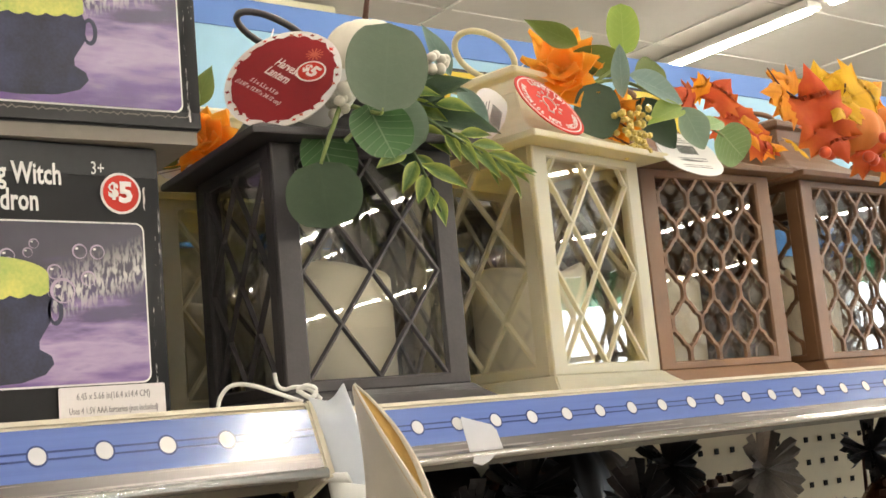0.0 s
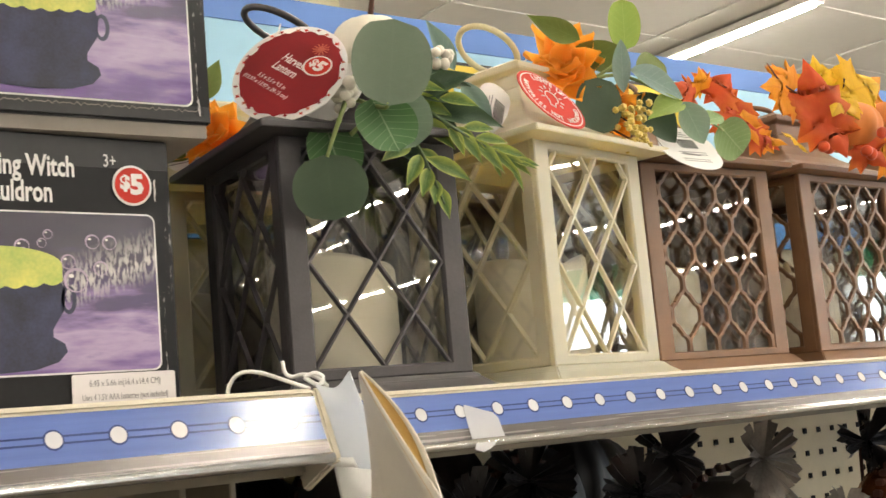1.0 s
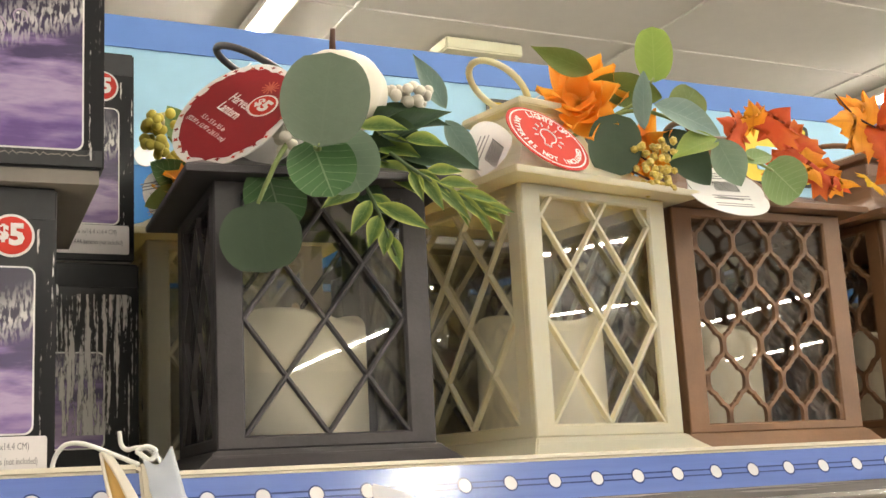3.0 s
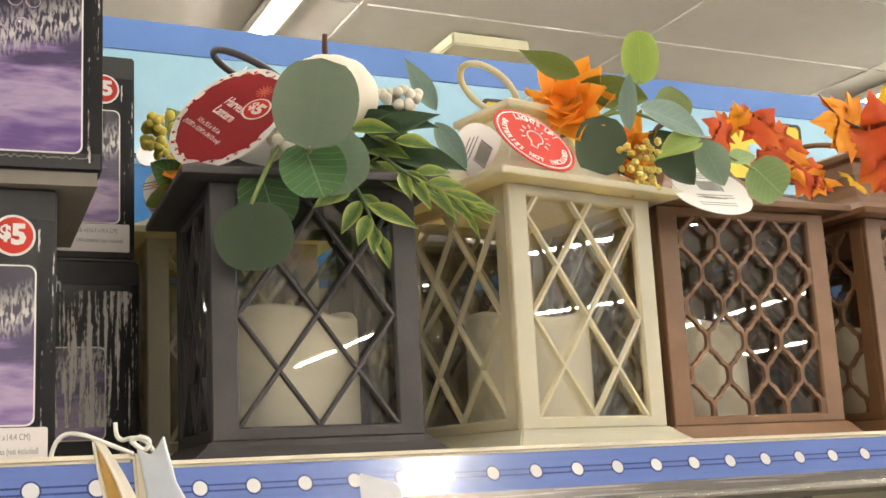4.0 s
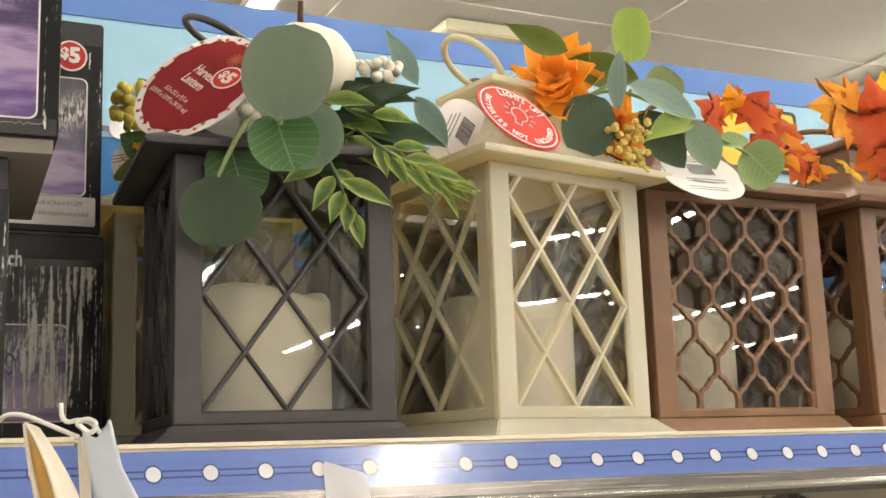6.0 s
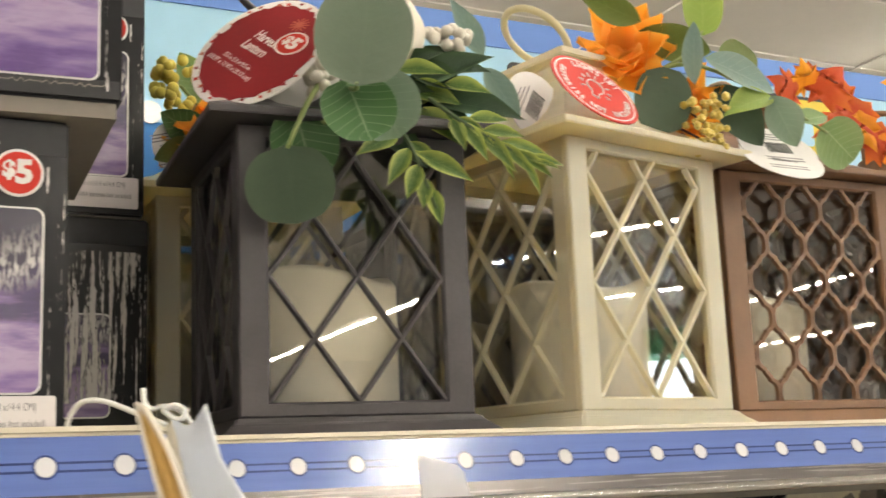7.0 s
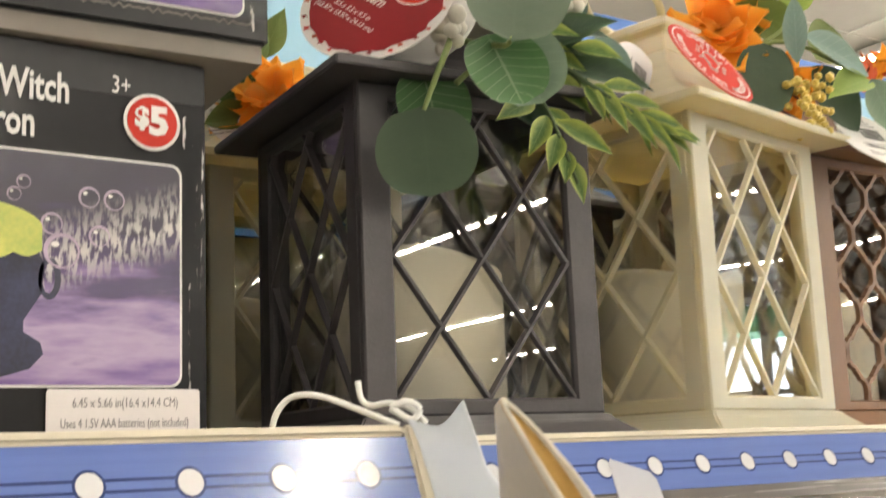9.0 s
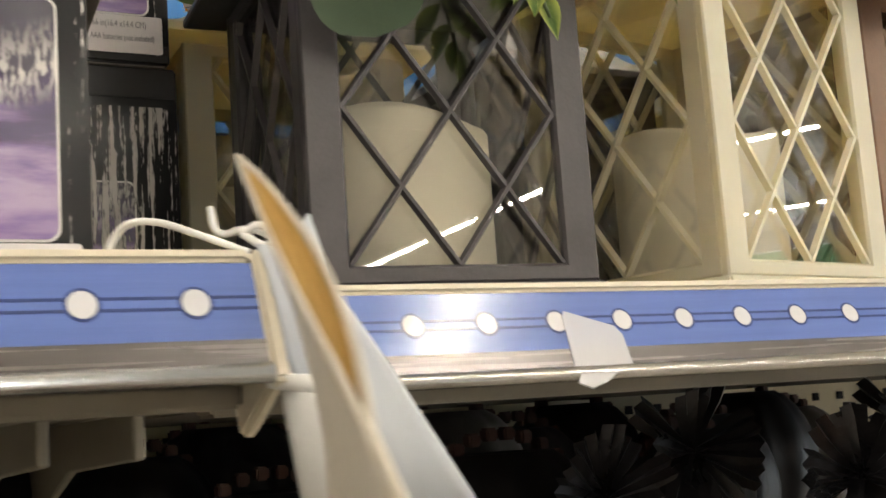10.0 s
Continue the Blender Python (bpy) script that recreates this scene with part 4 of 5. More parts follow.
DIAM = dict(style="diamond", body=0.115, win_w=0.086, win_z0=0.0225, win_z1=0.145, top=0.152, eave=0.148, base=0.146)
lantern((0.4275, 0.5225, SHELF_R + 0.0003), -4.0, M_BLACK, "black plastic lantern with diamond lattice windows", handle=(-0.040, 0.016, 0.022), lean=2.0, **DIAM)
DW = dict(DIAM, win_z1=0.1505, top=0.157)
lantern((0.5805, 0.5175, SHELF_R + 0.0003), 11.0, M_CREAM, "cream plastic lantern with diamond lattice windows", handle=(-0.028, 0.016, 0.030), roof_h=0.042, lean=2.0, **DW)
lantern((0.4205, 0.676, SHELF_R + 0.0003), 0.0, M_CREAM, "cream plastic lantern standing behind the black one", handle=(-0.03, 0.024, 0.03), **DIAM)
lantern((0.770, 0.700, SHELF_R + 0.0003), -2.0, M_CREAM, "cream plastic lantern standing in the back row", handle=(-0.03, 0.024, 0.02), **DIAM)
lantern((0.945, 0.700, SHELF_R + 0.0003), 2.0, M_BLACK, "black plastic lantern standing in the back row", handle=(-0.03, 0.024, 0.02), **DIAM)
lantern((0.590, 0.690, SHELF_R + 0.0003), 3.0, M_BLACK, "black plastic lantern standing in the back row", handle=(-0.03, 0.024, 0.02), **DIAM)
OG = dict(style="ogee", body=0.140, win_w=0.108, win_z0=0.0215, win_z1=0.1515, top=0.158, eave=0.168, base=0.162)
lantern((0.7335, 0.556, SHELF_R + 0.0003), 0.0, M_BROWN, "brown plastic lantern with pierced ogee lattice", handle=(0.01, 0.03, 0.02), roof_h=0.042, lean=-4.0, **OG)
lantern((0.9075, 0.559, SHELF_R + 0.0003), 3.0, M_BROWN, "brown plastic lantern with pierced ogee lattice under maple leaves", handle=(-0.04, 0.02, 0.008), roof_h=0.042, **OG)
lantern((1.085, 0.560, SHELF_R + 0.0003), 3.0, M_BROWN, "brown plastic lantern with pierced ogee lattice further along", handle=(-0.04, 0.02, 0.01), roof_h=0.042, **OG)
for cx, cy, sd in ((0.4265, 0.524, 0.6), (0.581, 0.520, 2.2), (0.732, 0.556, 1.0), (0.9075, 0.559, 3.0), (1.085, 0.56, 0.3), (0.4205, 0.676, 1.7), (0.590, 0.690, 0.9), (0.770, 0.700, 2.6), (0.945, 0.70, 1.2)):
    candle((cx, cy, SHELF_R + 0.0159), 0.039, 0.0725, sd)


# ---- flower sprays ----
FACE = Vector((-0.42, -0.86, -0.22))


def leaf(parent, origin, a, b, width, material, shape="round", face=FACE, bend=0.06, cup=0.12, name="leaf", label="", wave=0.0):
    """A leaf from its foot a to its tip b, w wide, its upper side towards face."""
    a, b = Vector(a) - Vector(origin), Vector(b) - Vector(origin)
    d = b - a
    ln = d.length
    d.normalize()
    f = Vector(face)
    f = (f - d * f.dot(d)).normalized()
    s = d.cross(f)
    bm = bmesh.new()
    uvl = bm.loops.layers.uv.new("UVMap")
    nu, nv = 8, 14
    grid = []
    for j in range(nv + 1):
        t = j / nv
        if shape == "round":
            w = math.sqrt(max(0.0, 1 - (2 * t - 1) ** 2)) ** 0.82
        elif shape == "lance":
            w = math.sin(math.pi * t ** 0.75) ** 1.15
        else:
            w = math.sin(math.pi * t ** 0.9) ** 0.8
        row = []
        for i in range(nu + 1):
            u = 2 * i / nu - 1
            x = u * w * width / 2
            out = bend * ln * 4 * t * (1 - t) + cup * width * (u * u - 0.4) * w + wave * ln * math.sin(5 * t + 2 * u) * 0.1
            row.append((bm.verts.new(a + d * (ln * t) + s * x - f * (-out)), (i / nu, t)))
        grid.append(row)
    for j in range(nv):
        for i in range(nu):
            q = (grid[j][i], grid[j][i + 1], grid[j + 1][i + 1], grid[j + 1][i])
            try:
                fc = bm.faces.new([v for v, _ in q])
            except ValueError:
                continue
            for lp, (_, uv) in zip(fc.loops, q):
                lp[uvl].uv = uv
    return part(name, bm, material, parent, label, True)


MAPLE = ((0.0, 0.0), (0.10, 0.20), (0.42, 0.12), (0.36, 0.28), (0.62, 0.42), (0.44, 0.50), (0.50, 0.66), (0.26, 0.58), (0.20, 0.74), (0.12, 0.82), (0.0, 1.0))


def maple(parent, origin, a, b, width, material, face=FACE, bend=0.1, fold=0.15, name="maple_leaf"):
    """A lobed leaf from foot a to tip b, folded along its midrib."""
    a, b = Vector(a) - Vector(origin), Vector(b) - Vector(origin)
    d = b - a
    ln = d.length
    d.normalize()
    f = Vector(face)
    f = (f - d * f.dot(d)).normalized()
    s = d.cross(f)
    bm = bmesh.new()
    uvl = bm.loops.layers.uv.new("UVMap")

    def at(u, t):
        out = bend * ln * 4 * t * (1 - t) - fold * width * abs(u) - 0.05 * ln * math.sin(9 * u + 6 * t)
        return a + d * (ln * t) + s * (u * width) + f * out
    for sg in (1, -1):
        for (u0, t0), (u1, t1) in zip(MAPLE, MAPLE[1:]):
            steps = 4
            prev = None
            for k in range(steps + 1):
                g = k / steps
                p0 = (sg * u0 * g, t0 * g + (0.15 + 0.7 * t0) * (1 - g))
                p1 = (sg * u1 * g, t1 * g + (0.15 + 0.7 * t1) * (1 - g))
                row = [(bm.verts.new(at(*p)), (0.5 + p[0] * 0.8, p[1])) for p in (p0, p1)]
                if prev:
                    q = (prev[0], prev[1], row[1], row[0])
                    fc = bm.faces.new([v for v, _ in q])
                    for lp, (_, uv) in zip(fc.loops, q):
                        lp[uvl].uv = uv
                prev = row
    bmesh.ops.remove_doubles(bm, verts=bm.verts, dist=1e-5)
    bmesh.ops.recalc_face_normals(bm, faces=bm.faces)
    return part(name, bm, material, parent, "", True)


def stem(parent, origin, pts, r, material, name="stem", taper=0.6):
    return part(name, tube_bm([p - Vector(origin) for p in curve_points(pts)], r, 7, taper=taper), material, parent, "", True)


BERRY_ME = {}


def berries(parent, origin, centre, spread, n, r, material, seed, name="berry"):
    rnd = random.Random(seed)
    key = (material.name, r)
    if key not in BERRY_ME:
        bm = bmesh.new()
        if material is M_GOLD:
            bmesh.ops.create_icosphere(bm, subdivisions=1, radius=r)
        else:
            bmesh.ops.create_uvsphere(bm, u_segments=12, v_segments=9, radius=r)
        me = bpy.data.meshes.new(name)
        bm.to_mesh(me)
        bm.free()
        for p in me.polygons:
            p.use_smooth = material is not M_GOLD
        me.materials.append(material)
        BERRY_ME[key] = me
    for k in range(n):
        p = Vector(centre) - Vector(origin) + Vector([rnd.uniform(-1, 1) * s for s in spread])
        ob = new(name, BERRY_ME[key])
        ob.parent = parent
        sc = rnd.uniform(0.85, 1.15)
        ob.matrix_basis = Matrix.Translation(p) @ Matrix.Diagonal((sc, sc, sc * rnd.uniform(0.9, 1.15), 1))


def gourd_bm(r, flat, lobes=9):
    bm = bmesh.new()
    n, m = 54, 18
    rings = []
    for j in range(1, m):
        ph = math.pi * j / m
        ring = []
        for i in range(n):
            th = math.tau * i / n
            rr = r * math.sin(ph) * (1 - 0.07 * abs(math.cos(lobes * th / 2)) ** 6)
            z = r * flat * math.cos(ph) * (1 - 0.28 * math.exp(-(math.sin(ph) / 0.35) ** 2))
            ring.append(bm.verts.new((rr * math.cos(th), rr * math.sin(th), z)))
        rings.append(ring)
    for a, b in zip(rings, rings[1:]):
        for i in range(n):
            bm.faces.new((a[i], b[i], b[(i + 1) % n], a[(i + 1) % n]))
    bm.faces.new(rings[0])
    bm.faces.new(rings[-1][::-1])
    bmesh.ops.recalc_face_normals(bm, faces=bm.faces)
    return bm


def flower(parent, origin, c, size, material, seed, axis=FACE, n=9, name="petal"):
    """Open silk flower: two whorls of pointed petals."""
    rnd = random.Random(seed)
    ax = Vector(axis).normalized()
    u = ax.cross(Vector((0.2, 0.1, 1))).normalized()
    v = ax.cross(u)
    for w, (lift, ln) in enumerate(((0.05, 1.05), (0.4, 0.9), (0.9, 0.65))):
        for k in range(n):
            a = (k + 0.5 * w) * math.tau / n + rnd.uniform(-0.2, 0.2)
            d = (u * math.cos(a) + v * math.sin(a) + ax * (lift + rnd.uniform(-0.15, 0.25))).normalized()
            l = size * ln * rnd.uniform(0.8, 1.1)
            leaf(parent, origin, Vector(c), Vector(c) + d * l, size * rnd.uniform(0.5, 0.66), material, "lance", ax, rnd.uniform(-0.2, 0.02), rnd.uniform(0.1, 0.3), name, wave=rnd.uniform(0.5, 1.4))


# black lantern's spray
O = (0.4315, 0.5048, 1.6880)
sp = thing("flower_spray", O, "artificial eucalyptus spray with white pumpkin and berries on the black lantern", "artificial flowers", "floral sprays")
leaf(sp, O, (0.4040, 0.4138, 1.6668), (0.4110, 0.4120, 1.7155), 0.044, EUC, "round", FACE, 0.02, 0.05, label="large grey-green round leaf")
leaf(sp, O, (0.3808, 0.4437, 1.6461), (0.3874, 0.4502, 1.6113), 0.041, EUC_DARK, "round", FACE, 0.03, 0.06, label="dark green round leaf")
leaf(sp, O, (0.4064, 0.4323, 1.6765), (0.4122, 0.4189, 1.6439), 0.034, VEINED, "round", (-0.3, -0.9, 0.1), 0.03, 0.1, label="green leaf with pale veins")
leaf(sp, O, (0.4216, 0.4394, 1.6831), (0.4319, 0.4314, 1.6506), 0.034, PALE, "round", FACE, 0.03, 0.1, label="pale grey-green leaf")
leaf(sp, O, (0.3907, 0.4586, 1.6691), (0.3996, 0.4573, 1.6352), 0.032, VEINED, "round", (-0.2, -0.9, -0.3), 0.03, 0.1)
leaf(sp, O, (0.4090, 0.4760, 1.6768), (0.3798, 0.4743, 1.6846), 0.022, EUC_DARK, "oval", (-0.2, -0.7, 0.5), 0.05, 0.1)
for a, b, w, mt in (((0.4494, 0.4769, 1.7022), (0.4988, 0.4605, 1.6996), 0.020, DARKLANCE), ((0.4537, 0.4703, 1.6896), (0.4957, 0.4514, 1.7046), 0.018, DARKLANCE),
                    ((0.4637, 0.4617, 1.6817), (0.5069, 0.4433, 1.6698), 0.018, DARKLANCE), ((0.4443, 0.4635, 1.6958), (0.4666, 0.4447, 1.6895), 0.011, VARIEG),
                    ((0.4548, 0.4668, 1.6973), (0.4818, 0.4541, 1.6850), 0.017, DARKLANCE), ((0.4526, 0.4702, 1.6877), (0.4872, 0.4575, 1.6646), 0.017, DARKLANCE),
                    ((0.4559, 0.4618, 1.6762), (0.4700, 0.4447, 1.6539), 0.013, VARIEG), ((0.4670, 0.4522, 1.6874), (0.4860, 0.4393, 1.6802), 0.010, VARIEG),
                    ((0.4376, 0.4702, 1.6691), (0.4593, 0.4582, 1.6445), 0.016, DARKLANCE)):
    leaf(sp, O, a, b, w, mt, "lance", (-0.35, -0.75, 0.35), 0.08, 0.25)
leaf(sp, O, (0.5148, 0.4970, 1.7225), (0.4946, 0.4969, 1.7549), 0.013, BLUEG, "lance", (-0.5, -0.8, 0.1), 0.1, 0.2, label="blue-green narrow leaf")
leaf(sp, O, (0.5043, 0.4778, 1.7087), (0.5205, 0.4716, 1.6794), 0.014, BLUEG, "oval", (-0.5, -0.8, 0.1), 0.06, 0.2)
stem(sp, O, ((0.4159, 0.4634, 1.6988), (0.3956, 0.4461, 1.6729), (0.3871, 0.4439, 1.6569), (0.3817, 0.4436, 1.6447)), 0.0017, M_STEM)
stem(sp, O, ((0.4004, 0.4480, 1.6593), (0.4060, 0.4432, 1.6649), (0.4109, 0.4335, 1.6668)), 0.0014, M_STEM)
stem(sp, O, ((0.4159, 0.4724, 1.6891), (0.4067, 0.4243, 1.6690), (0.4041, 0.4139, 1.6682)), 0.0015, M_STEM)
S1 = ((0.4347, 0.4533, 1.6714), (0.4385, 0.4409, 1.6560), (0.4437, 0.4369, 1.6405), (0.4505, 0.4345, 1.6192))
S2 = ((0.4571, 0.4504, 1.6782), (0.4700, 0.4375, 1.6626), (0.4891, 0.4310, 1.6505), (0.5086, 0.4284, 1.6402))
for s_ in (S1, S2):
    stem(sp, O, s_, 0.0011, M_STEMD)
for a, b, w in (((0.4359, 0.4429, 1.6561), (0.4126, 0.4388, 1.6426), 0.011), ((0.4397, 0.4385, 1.6483), (0.4273, 0.4373, 1.6287), 0.009), ((0.4437, 0.4369, 1.6405), (0.4360, 0.4355, 1.6226), 0.009),
                ((0.4469, 0.4364, 1.6337), (0.4440, 0.4349, 1.6185), 0.008), ((0.4485, 0.4361, 1.6298), (0.4527, 0.4340, 1.6105), 0.008), ((0.4432, 0.4382, 1.6463), (0.4706, 0.4331, 1.6329), 0.010),
                ((0.4410, 0.4405, 1.6521), (0.4538, 0.4363, 1.6402), 0.007)):
    leaf(sp, O, a, b, w * 1.0, VARIEG, "lance", (-0.3, -0.9, 0.2), 0.06, 0.25, "small_leaf")
for a, b, w in (((0.4684, 0.4396, 1.6645), (0.4775, 0.4303, 1.6423), 0.010), ((0.4753, 0.4361, 1.6595), (0.4918, 0.4283, 1.6370), 0.010), ((0.4840, 0.4334, 1.6544), (0.5017, 0.4266, 1.6347), 0.008),
                ((0.4910, 0.4309, 1.6504), (0.5110, 0.4271, 1.6363), 0.008), ((0.4858, 0.4323, 1.6544), (0.5118, 0.4285, 1.6468), 0.008), ((0.4770, 0.4350, 1.6595), (0.4987, 0.4307, 1.6568), 0.009),
                ((0.4651, 0.4427, 1.6665), (0.4669, 0.4331, 1.6474), 0.009), ((0.4980, 0.4293, 1.6463), (0.5169, 0.4261, 1.6428), 0.007), ((0.4722, 0.4394, 1.6663), (0.4921, 0.4344, 1.6656), 0.009)):
    leaf(sp, O, a, b, w * 0.85, VARIEG, "lance", (-0.3, -0.85, 0.3), 0.06, 0.25, "small_leaf")
rnd = random.Random(40)
for s_, cnt in ((S1, 2), (S2, 8)):
    pts_ = curve_points(s_, 8)
    for k in range(cnt):
        q = pts_[int((0.15 + 0.8 * k / cnt) * (len(pts_) - 1))]
        side_ = 1 if k % 2 else -1
        d_ = Vector((0.012 + rnd.uniform(-0.004, 0.008) if s_ is S2 else side_ * 0.011, rnd.uniform(-0.006, 0.003), -0.012 + side_ * 0.006 + rnd.uniform(-0.004, 0.004)))
        leaf(sp, O, q, Vector(q) + d_, rnd.uniform(0.0036, 0.0052), VARIEG, "lance", (-0.3 + rnd.uniform(-0.3, 0.3), -0.85, 0.3), 0.08, 0.25, "small_leaf")
for k in range(7):
    q = Vector((0.452 + rnd.uniform(-0.012, 0.014), 0.468, 1.690 + rnd.uniform(-0.014, 0.014)))
    leaf(sp, O, q, q + Vector((rnd.uniform(0.018, 0.036), rnd.uniform(-0.018, -0.004), rnd.uniform(-0.018, 0.012))), rnd.uniform(0.010, 0.016), DARKLANCE if k % 3 else VARIEG, "lance", (-0.35, -0.75, 0.35), 0.1, 0.25)
g = part("small_pumpkin", gourd_bm(0.0275, 0.86), M_GOURD, sp, "white velvet pumpkin", True, m=Matrix.Translation(Vector((0.4388, 0.4764, 1.7184)) - Vector(O)) @ Matrix.Rotation(radians(8), 4, "Y"))
stem(sp, O, ((0.4348, 0.4717, 1.7344), (0.4320, 0.4646, 1.7414), (0.4308, 0.4602, 1.7487)), 0.0021, M_TWIG, "pumpkin_stalk", 0.7)
berries(sp, O, (0.4710, 0.4688, 1.7178), (0.019, 0.008, 0.006), 30, 0.0031, M_BERRY, 3)
berries(sp, O, (0.4010, 0.4500, 1.6822), (0.007, 0.006, 0.007), 10, 0.0036, M_BERRY, 4)

# cream lantern's spray
O = (0.5829, 0.4965, 1.6969)
sp = thing("flower_spray", O, "artificial spray of eucalyptus leaves, orange flower and gold berries", "artificial flowers", "floral sprays")
leaf(sp, O, (0.6538, 0.4778, 1.7464), (0.6535, 0.4748, 1.7829), 0.0245, LIME, "round", FACE, 0.02, 0.06, label="lime green oval leaf")
leaf(sp, O, (0.6018, 0.4683, 1.7446), (0.5637, 0.4770, 1.7603), 0.016, OLIVE, "lance", (-0.2, -0.75, -0.55), 0.06, 0.15, label="olive green pointed leaf")
leaf(sp, O, (0.6161, 0.4700, 1.7201), (0.6144, 0.4739, 1.6807), 0.033, EUC_DARK, "round", FACE, 0.02, 0.08, label="dark green round leaf")
leaf(sp, O, (0.6114, 0.4849, 1.7459), (0.6603, 0.4798, 1.7375), 0.022, OLIVE, "oval", (-0.2, -0.8, -0.5), 0.06, 0.12)
leaf(sp, O, (0.6304, 0.4610, 1.7081), (0.6348, 0.4627, 1.7473), 0.013, BLUEG, "oval", (-0.8, -0.5, 0.0), 0.04, 0.15)
leaf(sp, O, (0.6409, 0.4632, 1.7260), (0.6856, 0.4578, 1.7081), 0.026, BLUEG, "oval", (-0.2, -0.8, 0.4), 0.05, 0.12, label="blue-green veined leaf")
leaf(sp, O, (0.6685, 0.4785, 1.7218), (0.6877, 0.4806, 1.7461), 0.026, OLIVE, "round", FACE, 0.04, 0.1)
leaf(sp, O, (0.6485, 0.4658, 1.7112), (0.6775, 0.4624, 1.6766), 0.026, EUC_DARK, "oval", (-0.5, -0.8, 0.2), 0.05, 0.1)
leaf(sp, O, (0.6786, 0.4533, 1.7045), (0.6415, 0.4527, 1.6877), 0.020, LIME, "lance", (-0.2, -0.7, 0.5), 0.08, 0.2)
leaf(sp, O, (0.6754, 0.4495, 1.7028), (0.6881, 0.4464, 1.6726), 0.022, PALE, "oval", FACE, 0.05, 0.15)
leaf(sp, O, (0.7012, 0.4571, 1.6921), (0.7226, 0.4551, 1.6971), 0.016, LIGHTROUND, "oval", (-0.3, -0.7, 0.5), 0.05, 0.12)
leaf(sp, O, (0.7216, 0.4588, 1.6923), (0.7484, 0.4620, 1.6740), 0.031, LIGHTROUND, "round", FACE, 0.02, 0.08, label="light green round leaf")
stem(sp, O, ((0.5986, 0.4916, 1.7108), (0.6349, 0.4711, 1.7242), (0.6786, 0.4542, 1.7036), (0.7058, 0.4559, 1.6939), (0.7260, 0.4593, 1.6883)), 0.0014, M_STEM)
stem(sp, O, ((0.6175, 0.4909, 1.7197), (0.6407, 0.4807, 1.7334), (0.6535, 0.4779, 1.7493)), 0.0014, M_STEM)
flower(sp, O, (0.6055, 0.4922, 1.7317), 0.034, ORANGE, 2, (-0.5, -0.7, 0.35), 7)
flower(sp, O, (0.6396, 0.4792, 1.7018), 0.024, ORANGE, 6, (-0.2, -0.8, -0.2), 7)
for a, b in (((0.6195, 0.4779, 1.6910), (0.6445, 0.4583, 1.6702)), ((0.6265, 0.4752, 1.7023), (0.6387, 0.4573, 1.6810))):
    stem(sp, O, (a, lerp3(a, b, 0.5), b), 0.0009, M_TWIG)
berries(sp, O, (0.6353, 0.4586, 1.6850), (0.012, 0.007, 0.016), 52, 0.0025, M_GOLD, 8)

# first brown lantern: red maple leaves
O = (0.7181, 0.5128, 1.7013)
sp = thing("flower_spray", O, "artificial red and orange autumn leaves on the brown lantern", "artificial flowers", "floral sprays")
for a, b, w, mt in (((0.7321, 0.4840, 1.7137), (0.7023, 0.4817, 1.7282), 0.034, REDLEAF), ((0.7368, 0.4838, 1.7154), (0.7606, 0.4741, 1.7386), 0.038, REDLEAF), ((0.7392, 0.4887, 1.7200), (0.7268, 0.4762, 1.7418), 0.026, AMBER),
                    ((0.7554, 0.4829, 1.7195), (0.7801, 0.4703, 1.6852), 0.034, REDLEAF), ((0.7622, 0.4803, 1.7126), (0.7721, 0.4657, 1.6808), 0.026, AMBER), ((0.7679, 0.4812, 1.6999), (0.8000, 0.4689, 1.6797), 0.030, REDLEAF),
                    ((0.7719, 0.4805, 1.6902), (0.8075, 0.4667, 1.6842), 0.020, AMBER), ((0.7460, 0.4923, 1.7053), (0.7668, 0.4714, 1.6933), 0.030, REDLEAF), ((0.7610, 0.4924, 1.7240), (0.7855, 0.4810, 1.7156), 0.03, REDLEAF)):
    maple(sp, O, a, b, w, mt, (-0.3, -0.8, 0.3))

# second brown lantern: maple leaves, pumpkins, berries and twigs
O = (0.8799, 0.5032, 1.6954)
sp = thing("flower_spray", O, "artificial spray of orange maple leaves, pumpkins and twigs", "artificial flowers", "floral sprays")
for a, b, w, mt in (((0.8382, 0.4737, 1.7262), (0.7826, 0.4675, 1.7283), 0.036, AMBER), ((0.8402, 0.4782, 1.7232), (0.8008, 0.4723, 1.7497), 0.032, AMBER), ((0.8418, 0.4571, 1.6831), (0.8416, 0.4675, 1.7578), 0.040, REDLEAF),
                    ((0.8425, 0.4635, 1.7166), (0.8514, 0.4464, 1.6714), 0.038, REDLEAF), ((0.8744, 0.4576, 1.7318), (0.8425, 0.4486, 1.7043), 0.034, YELLEAF), ((0.8695, 0.4577, 1.7281), (0.9158, 0.4508, 1.7380), 0.046, YELLEAF),
                    ((0.8661, 0.4768, 1.7251), (0.8587, 0.4697, 1.7639), 0.026, YELLEAF), ((0.8801, 0.4762, 1.7294), (0.9000, 0.4672, 1.7624), 0.028, YELLEAF), ((0.9028, 0.4747, 1.7238), (0.9406, 0.4643, 1.7513), 0.03, AMBER),
                    ((0.8718, 0.4558, 1.6916), (0.8920, 0.4389, 1.6642), 0.030, REDLEAF), ((0.8990, 0.4539, 1.6858), (0.9264, 0.4418, 1.6658), 0.03, AMBER), ((0.8217, 0.4680, 1.6885), (0.8050, 0.4592, 1.6825), 0.018, YELLEAF)):
    maple(sp, O, a, b, w * 1.25, mt, (-0.45, -0.8, 0.15))
